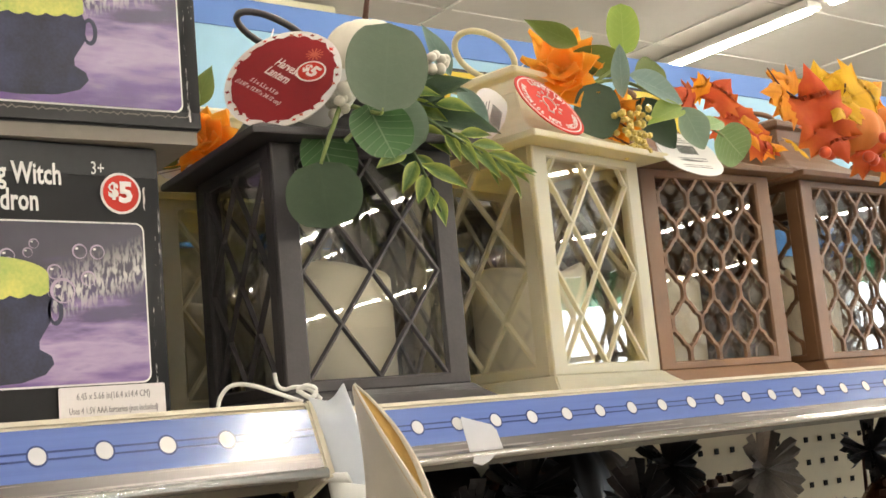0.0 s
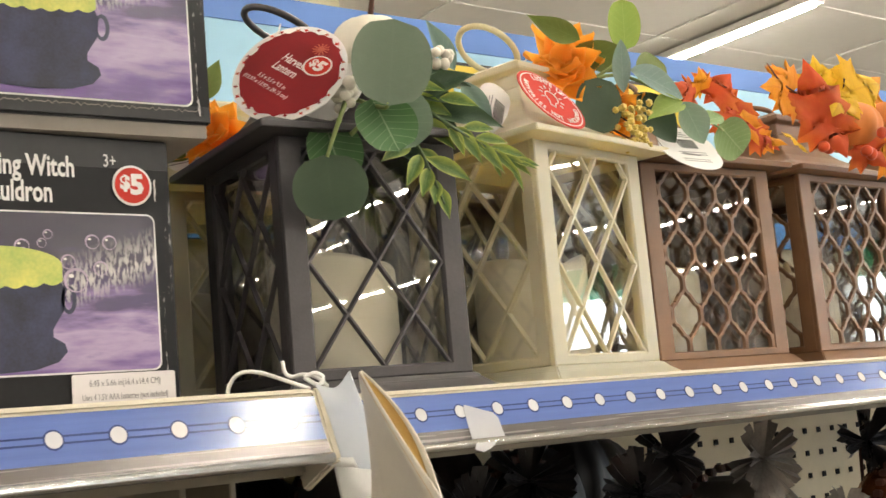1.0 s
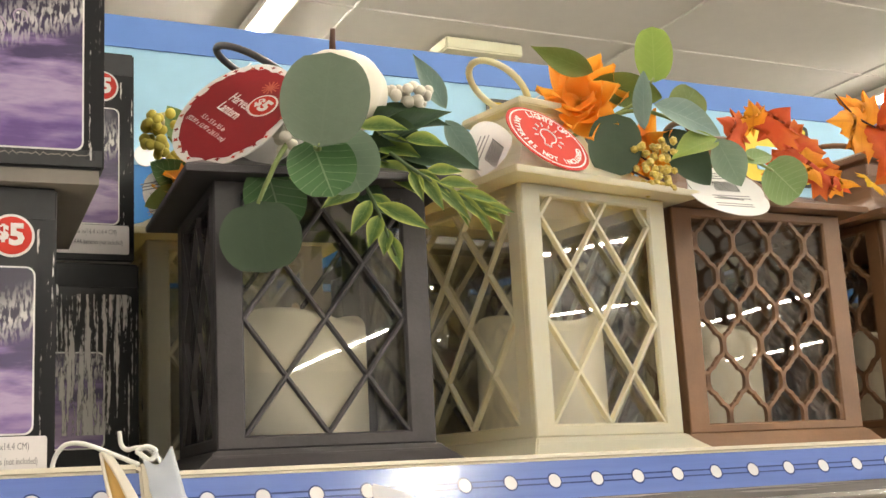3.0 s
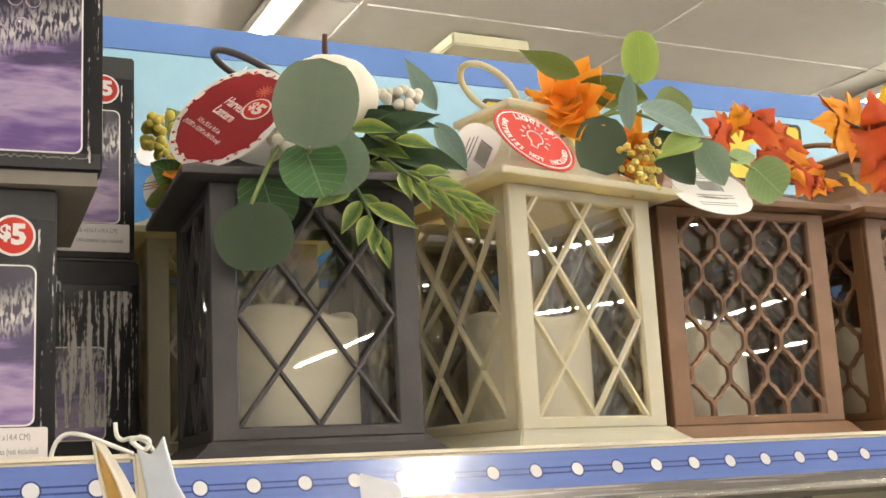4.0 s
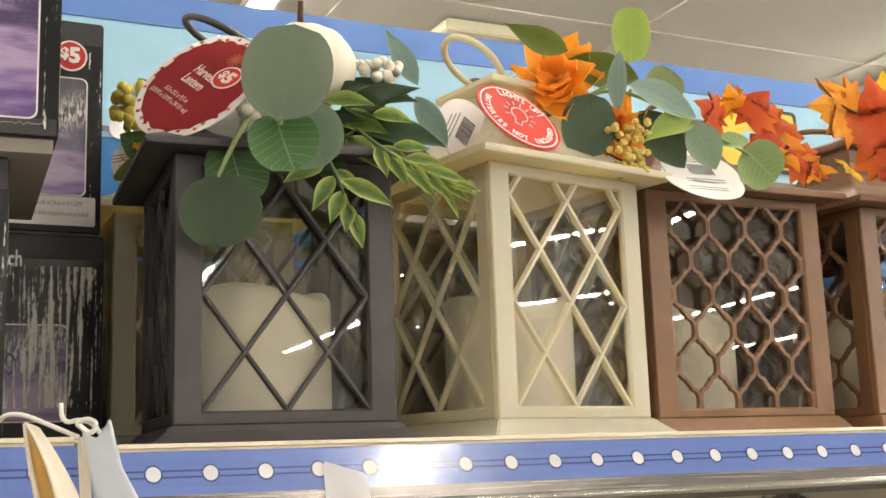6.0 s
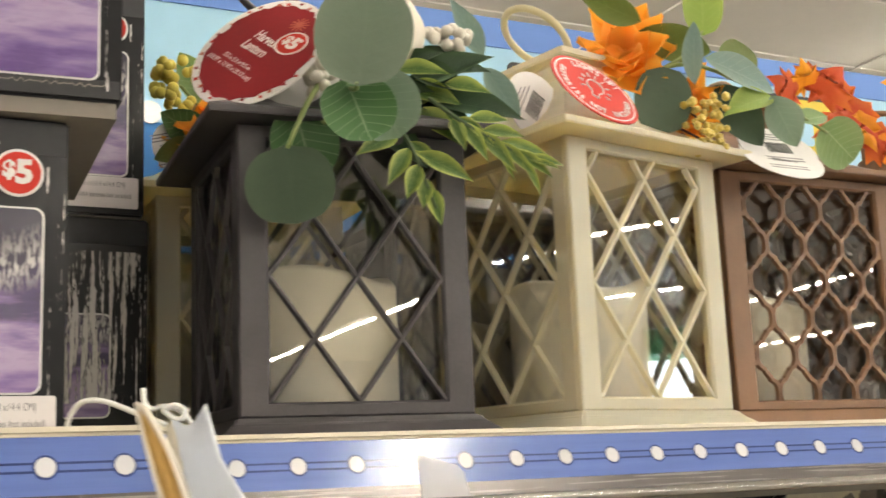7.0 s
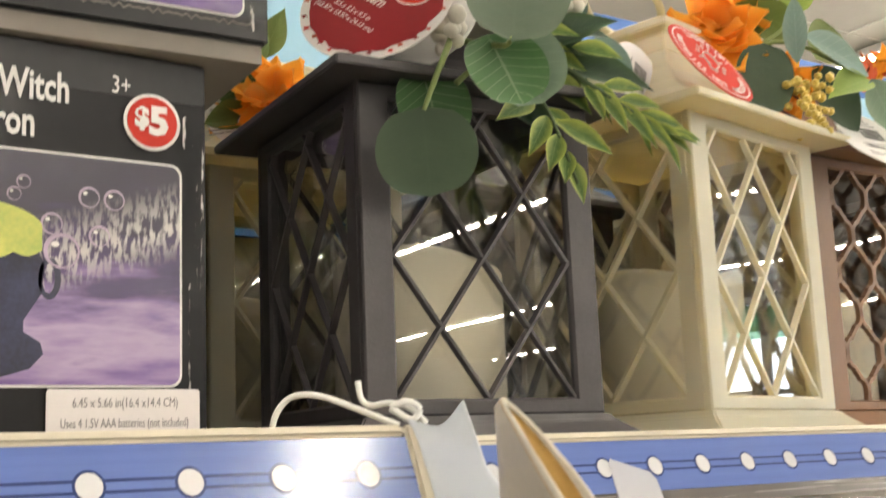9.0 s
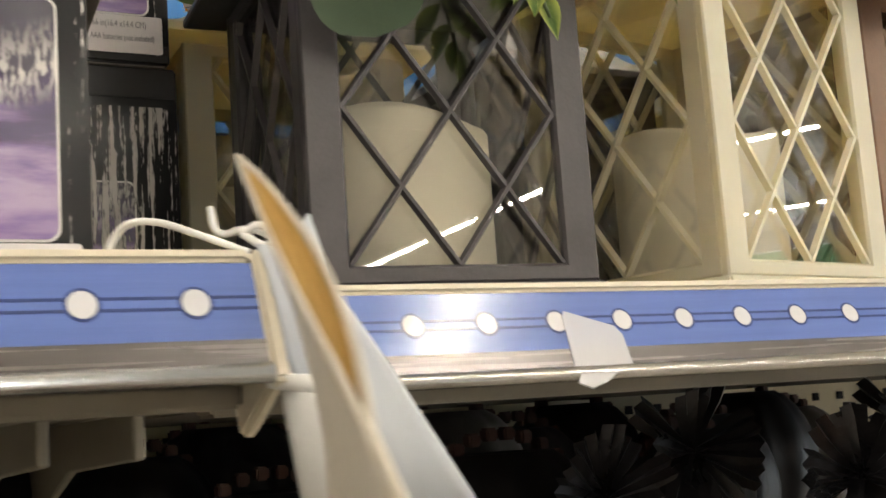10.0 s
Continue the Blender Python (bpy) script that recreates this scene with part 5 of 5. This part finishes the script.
for c, r in (((0.8840, 0.4623, 1.7026), 0.026), ((0.9423, 0.4620, 1.7062), 0.030)):
    part("small_pumpkin", gourd_bm(r, 0.82), M_OGOURD, sp, "orange pumpkin", True, m=Matrix.Translation(Vector(c) - Vector(O)))
rnd = random.Random(12)
for k in range(11):
    a = Vector((0.895 + rnd.uniform(-0.01, 0.02), 0.47, 1.712 + rnd.uniform(-0.01, 0.02)))
    b = a + Vector((rnd.uniform(-0.02, 0.09), rnd.uniform(-0.02, 0.01), rnd.uniform(-0.035, 0.03)))
    stem(sp, O, (a, lerp3(a, b, 0.5) if k % 2 else (a + b) / 2 + Vector((0, -0.004, 0.008)), b), 0.0011, M_TWIG, "twig")
stem(sp, O, ((0.8379, 0.4690, 1.7263), (0.8105, 0.4662, 1.7340), (0.7908, 0.4632, 1.7473)), 0.0008, M_TWIG, "twig")
berries(sp, O, (0.8396, 0.4533, 1.6813), (0.006, 0.003, 0.003), 2, 0.0048, M_RBERRY, 21)
berries(sp, O, (0.8975, 0.4366, 1.6813), (0.04, 0.006, 0.014), 7, 0.0042, M_RBERRY, 22)

# rear lantern's spray
O = (0.4400, 0.6525, 1.6953)
sp = thing("flower_spray", O, "artificial orange lily with yellow berries on the rear lantern", "artificial flowers", "floral sprays")
flower(sp, O, (0.3964, 0.6190, 1.6993), 0.034, ORANGE, 9, (-0.5, -0.7, 0.4), 7)
berries(sp, O, (0.3746, 0.6218, 1.7317), (0.013, 0.008, 0.016), 34, 0.0033, M_YBERRY, 14)
leaf(sp, O, (0.4020, 0.6371, 1.7257), (0.3780, 0.6256, 1.7527), 0.022, LIGHTROUND, "oval", FACE)
leaf(sp, O, (0.3956, 0.6315, 1.7020), (0.3660, 0.6214, 1.7129), 0.022, VEINED, "oval", FACE)
leaf(sp, O, (0.4023, 0.6373, 1.7305), (0.4127, 0.6286, 1.7590), 0.016, OLIVE, "lance", FACE)
leaf(sp, O, (0.3903, 0.6269, 1.6975), (0.3625, 0.6230, 1.6842), 0.016, OLIVE, "oval", FACE)
stem(sp, O, ((0.4336, 0.6529, 1.6955), (0.4057, 0.6362, 1.7112), (0.3784, 0.6245, 1.7316)), 0.0014, M_STEM)


# ---- hang tags ----
def tag_frame(centre, along, up):
    """Local x along, y up, z out of the printed side."""
    x = Vector(along).normalized()
    z = x.cross(Vector(up)).normalized()
    y = z.cross(x)
    m = Matrix((x, y, z)).transposed().to_4x4()
    m.translation = centre
    return m


def flat_bm(outline, z0, z1):
    bm = bmesh.new()
    a = [bm.verts.new((x, y, z0)) for x, y in outline]
    b = [bm.verts.new((x, y, z1)) for x, y in outline]
    bm.faces.new(a[::-1])
    bm.faces.new(b)
    n = len(a)
    for i in range(n):
        bm.faces.new((a[i], a[(i + 1) % n], b[(i + 1) % n], b[i]))
    return bm


def hang_tag(m, label):
    t = new("hang_tag")
    t.matrix_basis = m
    return tagged(t, label, "tag", "lantern tags")


EX, EY = Vector((0.050, -0.032, 0.009)), Vector((0.024, 0.035, 0.066))
C = Vector((0.3782, 0.4708, 1.6996))
txt = EX * 0.23 - EY * 0.2012
TM = tag_frame(C, txt, EY)
tg = hang_tag(TM, "wine-red oval hang tag printed Harvest Lantern, five dollars")
inv = TM.to_3x3().inverted()
ex, ey = inv @ (EX * 0.55), inv @ (EY * 0.5)
rnd = random.Random(3)
oval = [(ex.x * math.cos(a) + ey.x * math.sin(a), ex.y * math.cos(a) + ey.y * math.sin(a)) for a in [k * math.tau / 60 for k in range(60)]]
part("card", flat_bm(oval, -0.0005, 0.0), M_WHITE, tg, "white card oval")
for k in range(26):
    a = k * math.tau / 26 + rnd.uniform(-0.09, 0.09)
    px, py = ex.x * math.cos(a) + ey.x * math.sin(a), ex.y * math.cos(a) + ey.y * math.sin(a)
    q, r, g = rnd.uniform(0.90, 0.945), rnd.uniform(0.0011, 0.0021), rnd.uniform(0, 3)
    part("printed_leaf", flat_bm([(px * q + r * c * math.cos(g + b), py * q + r * c * math.sin(g + b)) for b, c in ((0, 1), (0.5, 0.45), (1.3, 0.9), (2.2, 0.4), (3.1, 0.8), (4.0, 0.4), (4.9, 0.9), (5.8, 0.45))], 0.0002, 0.00034), (M_RUST, M_WINE, M_RED)[k % 3], tg)
part("wine_field", flat_bm([(x * q, y * q) for (x, y), q in [(p, rnd.uniform(0.855, 0.925)) for p in oval]], 0.0002, 0.0003), M_WINE, tg, "wine-red field")
lettering("Harvest", 0.0090, M_WHITE, tg, Matrix.Translation((-0.0035, 0.0075, 0.00035)), "title", 0.62, 0.0001)
lettering("Lantern", 0.0090, M_WHITE, tg, Matrix.Translation((-0.0035, -0.0005, 0.00035)), "title", 0.62, 0.0001)
lettering("5.5 x 5.5 x 9.5 in", 0.0042, M_LABEL, tg, Matrix.Translation((-0.003, -0.0115, 0.00035)), "size_text", 0.75)
lettering("(13.97 x 13.97 x 24.13 cm)", 0.0042, M_LABEL, tg, Matrix.Translation((-0.003, -0.0165, 0.00035)), "size_text", 0.75)
bx, by = 0.0095, 0.0125
part("badge_rim", flat_bm([(bx + x, by + y) for x, y in ellipse(0, 0, 0.0085, 0.0085, 32)], 0.0003, 0.0004), M_WHITE, tg)
part("badge", flat_bm([(bx + x, by + y) for x, y in ellipse(0, 0, 0.0074, 0.0074, 32)], 0.0004, 0.0005), M_RED, tg, "round red price badge")
lettering("$", 0.008, M_WHITE, tg, Matrix.Translation((bx - 0.0033, by + 0.0005, 0.0006)), "price", 1.0, 0.0003)
lettering("5", 0.0112, M_WHITE, tg, Matrix.Translation((bx + 0.0018, by, 0.0006)), "price", 1.05, 0.0005)
for k in range(6):
    a = k * math.pi / 6
    part("printed_sprig", flat_bm([(0.001 + 0.005 * math.cos(a) * s - 0.0004 * math.sin(a) * q, 0.024 + 0.005 * math.sin(a) * s + 0.0004 * math.cos(a) * q) for s, q in ((-1, -1), (1, -1), (1, 1), (-1, 1))], 0.0003, 0.0004), M_RUST, tg)
# its white companion behind
m2 = tag_frame(C + Vector((0.017, 0.006, -0.001)), txt, EY)
tg2 = hang_tag(m2, "blank white oval hang tag behind the red one")
part("card", flat_bm([(x * 0.98, y * 0.98) for x, y in oval], -0.0016, -0.0011), M_WHITE, tg2)

# red round tag on the cream lantern
C = Vector((0.5577, 0.4543, 1.6952))
EX, EY = Vector((0.061, -0.003, -0.028)), Vector((0.014, 0.030, 0.046))
TM = tag_frame(C, EX, EY)
tg = hang_tag(TM, "round red tag, lights up, with a bulb drawing")
R = 0.0228
part("card", flat_bm(ellipse(0, 0, R * 1.25, R, 48), -0.0006, 0.0), M_RED, tg, "red card")
bm = bmesh.new()
for k in range(48):
    a0, a1 = k * math.tau / 48, (k + 1) * math.tau / 48
    q = [(r * 1.25 * math.cos(a), r * math.sin(a), 0.0001) for r, a in ((R * 0.93, a0), (R * 0.93, a1), (R * 0.895, a1), (R * 0.895, a0))]
    bm.faces.new([bm.verts.new(p) for p in q])
part("rim_line", bm, M_WHITE, tg, "white rim line")
for word, mid, span, flip in (("LIGHTS UP!", 90, 80, 1), ("BATTERIES NOT INCLUDED", 270, 205, -1)):
    for k, ch in enumerate(word):
        if ch == " ":
            continue
        a = radians(mid - flip * (k / (len(word) - 1) - 0.5) * span)
        p = Vector((R * 1.25 * 0.75 * math.cos(a), R * 0.75 * math.sin(a), 0.0002))
        spin = a - math.pi / 2 if flip > 0 else a + math.pi / 2
        lettering(ch, 0.0062 if flip > 0 else 0.0050, M_WHITE, tg, Matrix.Translation(p) @ Matrix.Rotation(spin, 4, "Z"), "letter", 0.95, 0.00015)
bulb = [(0.0055 * math.cos(a), 0.002 + 0.0055 * math.sin(a), 0.0003) for a in [radians(-60 + 300 * k / 20) for k in range(21)]] + [(-0.0022, -0.0048, 0.0003), (-0.0022, -0.0075, 0.0003), (0.0022, -0.0075, 0.0003), (0.0022, -0.0048, 0.0003)]
part("bulb_drawing", tube_bm(bulb, 0.0004, 6, True), M_WHITE, tg, "white bulb outline")
for k in range(9):
    a = radians(-30 + 30 * k)
    part("ray_mark", tube_bm([(0.0078 * math.cos(a), 0.002 + 0.0078 * math.sin(a), 0.0003), (0.0105 * math.cos(a), 0.002 + 0.0105 * math.sin(a), 0.0003)], 0.0004, 6), M_WHITE, tg)
# white barcode tag hanging over the cream lantern's corner
def barcode_tag(c, ex_, ey_, rx, ry, label):
    tgx = hang_tag(tag_frame(Vector(c), Vector(ex_), Vector(ey_)), label)
    part("card", flat_bm(ellipse(0, 0, rx, ry, 40), -0.0005, 0.0), M_WHITE, tgx, "white card")
    r_ = random.Random(4)
    x = -0.010
    while x < 0.010:
        w = r_.choice((0.0004, 0.0006, 0.0010))
        part("printed_bar", flat_bm([(x, -0.004), (x + w, -0.004), (x + w, 0.005), (x, 0.005)], 0.00005, 0.00015), M_BARS, tgx)
        x += w + r_.choice((0.0004, 0.0007))
    for k in range(3):
        part("text_bar", flat_bm([(-0.014, 0.0075 + 0.0022 * k), (0.010 - 0.003 * k, 0.0075 + 0.0022 * k), (0.010 - 0.003 * k, 0.0082 + 0.0022 * k), (-0.014, 0.0082 + 0.0022 * k)], 0.00005, 0.00015), M_INK, tgx)
    for k in range(2):
        part("text_bar", flat_bm([(-0.016, -0.0085 - 0.0022 * k), (0.014, -0.0085 - 0.0022 * k), (0.014, -0.0079 - 0.0022 * k), (-0.016, -0.0079 - 0.0022 * k)], 0.00005, 0.00015), M_INK, tgx)
    return tgx


barcode_tag((0.6905, 0.4636, 1.6766), (0.070, 0.004, 0.002), (0.0, 0.020, 0.030), 0.030, 0.018, "white oval tag back with barcode over the brown lantern")
barcode_tag((0.6889, 0.4595, 1.6700), (0.070, 0.004, 0.001), (0.0, 0.024, 0.030), 0.031, 0.0195, "second white oval tag under the barcode tag")
barcode_tag((0.5400, 0.4865, 1.6939), (0.030, 0.020, 0.045), (-0.02, 0.01, 0.05), 0.024, 0.020, "pale tag back with print leaning on the cream lantern")
barcode_tag((0.3779, 0.6254, 1.6922), (0.03, 0.0, 0.008), (-0.004, 0.01, 0.03), 0.015, 0.020, "pale tag back hanging from the rear lantern")
for a, b in (((0.3904, 0.5047, 1.7328), (0.4038, 0.5237, 1.7483)), ((0.5632, 0.4991, 1.7264), (0.5878, 0.5080, 1.7417))):
    tagged(part("tag_string", tube_bm(curve_points((a, lerp3(a, b, 0.5), b)), 0.0005, 6), M_WHITE), "thin white tag string", "string")

# ---- tape, hook and card at the shelf's end ----
t = thing("paper_tape", (0.4205, 0.3782, 1.4985), "torn scrap of white paper tape on the price strip", "tape")
part("scrap", plate_bm([(-0.011, -0.012), (-0.0095, 0.007), (-0.0085, 0.0085), (0.0075, 0.003), (0.0095, 0.0), (0.0095, -0.0105), (0.004, -0.0125), (-0.006, -0.0140)], 0.0003), M_TAPE, t, m=Matrix.Rotation(radians(-24), 4, "X"))
part("torn_end", plate_bm([(-0.013, -0.0165), (-0.0105, -0.0128), (0.003, -0.0128), (-0.003, -0.0165), (-0.009, -0.0185)], 0.0006), M_TAPE, t, m=Matrix.Rotation(radians(-32), 4, "X") @ Matrix.Translation((0, 0.0, 0)))

t = thing("wire_hook", (0.295, 0.350, 1.518), "white plastic peg hook lying on the shelf edge", "hook")
o = Vector((0.295, 0.350, 1.518))
part("loop", tube_bm([p - o for p in curve_points(((0.2745, 0.361, 1.512), (0.2755, 0.360, 1.521), (0.279, 0.357, 1.5262), (0.285, 0.352, 1.5262), (0.294, 0.346, 1.522), (0.303, 0.341, 1.5175)))], 0.0009, 8), M_HOOK, t, "", True)
part("tip", tube_bm([p - o for p in curve_points(((0.2985, 0.355, 1.5305), (0.2990, 0.354, 1.5255), (0.3010, 0.352, 1.5235), (0.304, 0.348, 1.5240), (0.308, 0.344, 1.5225), (0.311, 0.340, 1.518)))], 0.0009, 8), M_HOOK, t, "", True)
part("knot", tube_bm([p - o for p in curve_points(((0.303, 0.345, 1.5225), (0.306, 0.342, 1.5240), (0.309, 0.340, 1.5220), (0.307, 0.341, 1.519), (0.303, 0.345, 1.5225)))], 0.0010, 8), M_HOOK, t, "", True)


def sheet(name, rows, material, parent, origin, thick, label=""):
    """A thin curved sheet through rows of points, with thickness."""
    bm = bmesh.new()
    g = [[bm.verts.new(Vector(p) - Vector(origin)) for p in r] for r in rows]
    for a, b in zip(g, g[1:]):
        for k in range(len(a) - 1):
            bm.faces.new((a[k], a[k + 1], b[k + 1], b[k]))
    bmesh.ops.recalc_face_normals(bm, faces=bm.faces)
    bmesh.ops.solidify(bm, geom=list(bm.faces), thickness=thick)
    return part(name, bm, material, parent, label, True)


o = (0.310, 0.32, 1.50)
t = thing("tag_holder", o, "milky plastic tag holder hanging at the shelf end", "tag holder")
sheet("wing", [curve_points(((0.3045, 0.338, 1.519), (0.308, 0.328, 1.517), (0.311, 0.3214, 1.5229))), curve_points(((0.306, 0.334, 1.508), (0.310, 0.326, 1.507), (0.3145, 0.3175, 1.506))),
               curve_points(((0.309, 0.332, 1.491), (0.315, 0.322, 1.490), (0.3215, 0.309, 1.490))), curve_points(((0.313, 0.329, 1.476), (0.320, 0.318, 1.475), (0.329, 0.305, 1.475))),
               curve_points(((0.320, 0.326, 1.462), (0.328, 0.314, 1.460), (0.3365, 0.300, 1.459)))], M_WING, t, o, 0.0009, "translucent white plastic wing")
sheet("strip_clip", [curve_points(((0.300, 0.3285, 1.489), (0.304, 0.325, 1.4885), (0.309, 0.321, 1.488))), curve_points(((0.302, 0.3285, 1.486), (0.306, 0.325, 1.485), (0.311, 0.321, 1.484)))], M_HOOK, t, o, 0.0012, "white clip lug")
sheet("clip", [curve_points(((0.305, 0.330, 1.486), (0.309, 0.320, 1.484), (0.312, 0.312, 1.483))), curve_points(((0.309, 0.328, 1.455), (0.313, 0.318, 1.452), (0.316, 0.310, 1.450)))], M_HOOK, t, o, 0.001)
o = (0.29, 0.27, 1.49)
t = thing("shelf_card", o, "folded cream card flag with a tan core at the shelf end", "card")
TIP, FOOT, HEEL = Vector((0.2745, 0.2555, 1.519)), Vector((0.2839, 0.2075, 1.452)), Vector((0.310, 0.318, 1.452))


def card_rows(bow):
    """Rows from the rear crease to the free edge; bow parts the two faces near the tip."""
    rows = []
    for k in range(15):
        f = k / 14
        gap = bow * (math.sin(math.pi * min(1.0, f / 0.62)) ** 0.8 + 0.06)
        free = TIP.lerp(FOOT, f) + Vector((0, -0.002 * math.sin(f * math.pi), 0))
        crease = CREASE_TOP.lerp(HEEL, f) + Vector((0.004, 0, 0)) * math.sin(f * math.pi)
        rows.append([crease.lerp(free, q / 5) + gap * math.sin(math.pi * (0.12 + 0.38 * q / 5)) for q in range(6)])
    return rows


CREASE_TOP = TIP + Vector((0.005, 0.009, -0.001))
ROWS_A, ROWS_B = card_rows(Vector((-0.0012, 0, 0))), card_rows(Vector((0.0034, -0.0015, 0.001)))
sheet("face", ROWS_A, M_TALK, t, o, 0.0007, "cream card face")
sheet("back_face", ROWS_B, M_TALK, t, o, 0.0007, "cream card back")
sheet("core", [[a[-1].lerp(a[-2], 0.45), b[-1].lerp(b[-2], 0.45)] for a, b in zip(ROWS_A, ROWS_B)], M_TALKIN, t, o, 0.0005, "tan inner core")


# ---- goods on the shelf below ----
def foil_flower(c, r, material, seed, label):
    t = thing("foil_flower", (c[0], c[1], 1.1603), label, "ornament", "foil flower picks")
    rnd_ = random.Random(seed)
    h = c[2] - 1.1603
    part("stalk", tube_bm([(0, 0.012, 0), (0, 0.010, h * 0.6), (0, 0.004, h)], 0.0016, 6), M_TWIG, t)
    for k in range(13):
        a = k * math.tau / 13 + rnd_.uniform(-0.1, 0.1)
        d = Vector((math.cos(a), rnd_.uniform(-0.45, 0.15), math.sin(a))).normalized()
        ln = r * rnd_.uniform(0.8, 1.1)
        s = d.cross(Vector((0, -1, 0))).normalized()
        bm = bmesh.new()
        rows = []
        for j in range(6):
            f = j / 5
            w = r * (0.05 + 0.20 * f) * (1 if j < 5 else 0.8)
            rows.append([bm.verts.new(Vector((0, 0, h)) + d * ln * f + s * w * q + Vector((0, -0.004 * (k2 % 2) - 0.003 * f, 0))) for k2, q in enumerate((-1, -0.5, 0, 0.5, 1))])
        for p, q in zip(rows, rows[1:]):
            for i in range(4):
                bm.faces.new((p[i], p[i + 1], q[i + 1], q[i]))
        part("petal", bm, material, t)
    return t


foil_flower((0.742, 0.478, 1.452), 0.036, M_SILVER, 1, "pewter foil flower pick with pleated petals")
foil_flower((0.672, 0.500, 1.462), 0.032, M_FOIL, 2, "black foil flower pick with pleated petals")
foil_flower((0.610, 0.470, 1.440), 0.034, M_FOIL, 3, "black foil flower pick with pleated petals")
foil_flower((0.560, 0.520, 1.455), 0.034, M_FOIL, 4, "black foil flower pick with pleated petals")
foil_flower((0.900, 0.500, 1.452), 0.034, M_FOIL, 5, "black foil flower pick with pleated petals")
foil_flower((0.498, 0.500, 1.440), 0.030, M_FOIL, 6, "black foil flower pick with pleated petals")
foil_flower((0.80, 0.455, 1.405), 0.026, M_SILVER, 7, "pewter foil flower pick with pleated petals")


def bundle(c, rx, rz, material, label, name="foil_ornament"):
    t = thing(name, (c[0], c[1], 1.1603), label, "ornament", "dark shelf goods")
    h = c[2] - 1.1603
    part("foot", tube_bm([(0, 0, 0), (0, 0, 0.01), (0, 0, h - rz * 0.8)], 0.012, 14), material, t)
    part("body", gourd_bm(rx, rz / rx, 11), material, t, "", True, m=Matrix.Translation((0, 0, h)))
    bm = bmesh.new()
    for k in range(34):
        a = k * math.tau / 34
        add_box(bm, rx * 0.98 * math.cos(a) - 0.003, -0.004, h + rz * 0.98 * math.sin(a) - 0.003, rx * 0.98 * math.cos(a) + 0.003, 0.004, h + rz * 0.98 * math.sin(a) + 0.003, 0.001)
    tagged(part("beaded_rim", bm, M_TWIG, t), kind="stuff")
    return t


bundle((0.770, 0.535, 1.390), 0.060, 0.055, M_STONE, "grey ribbed ornament with a beaded rim")
bundle((0.905, 0.47, 1.385), 0.045, 0.055, M_COPPER, "shiny copper ornament with a beaded rim")
bundle((0.640, 0.450, 1.355), 0.075, 0.050, M_COPPER, "shiny copper ornament with a beaded rim")
bundle((0.590, 0.560, 1.435), 0.032, 0.034, M_MATT, "matt black round ornament")
bundle((0.485, 0.56, 1.41), 0.05, 0.06, M_MATT, "matt black round ornament")
bundle((0.39, 0.60, 1.40), 0.05, 0.06, M_MATT, "matt black round ornament")
bundle((0.31, 0.55, 1.37), 0.05, 0.05, M_MATT, "matt black round ornament")
# Made-up dark filler in place of the shade on the left pegboard
for k in range(10):
    bundle((-0.28 + 0.06 * k, 0.60 + 0.03 * (k % 3), 1.41 + 0.018 * (k % 2)), 0.043, 0.062, M_MATT, "matt black filler ornament added to darken the left bay")
# More added filler, tall enough to keep the back of the bay dark
for k in range(9):
    bundle((0.34 + 0.056 * k, 0.66 + 0.025 * (k % 3), 1.425 + 0.012 * (k % 2)), 0.046, 0.052, M_STONE if k % 5 == 3 else M_MATT, "dark filler ornament added to hide the lit pegboard")
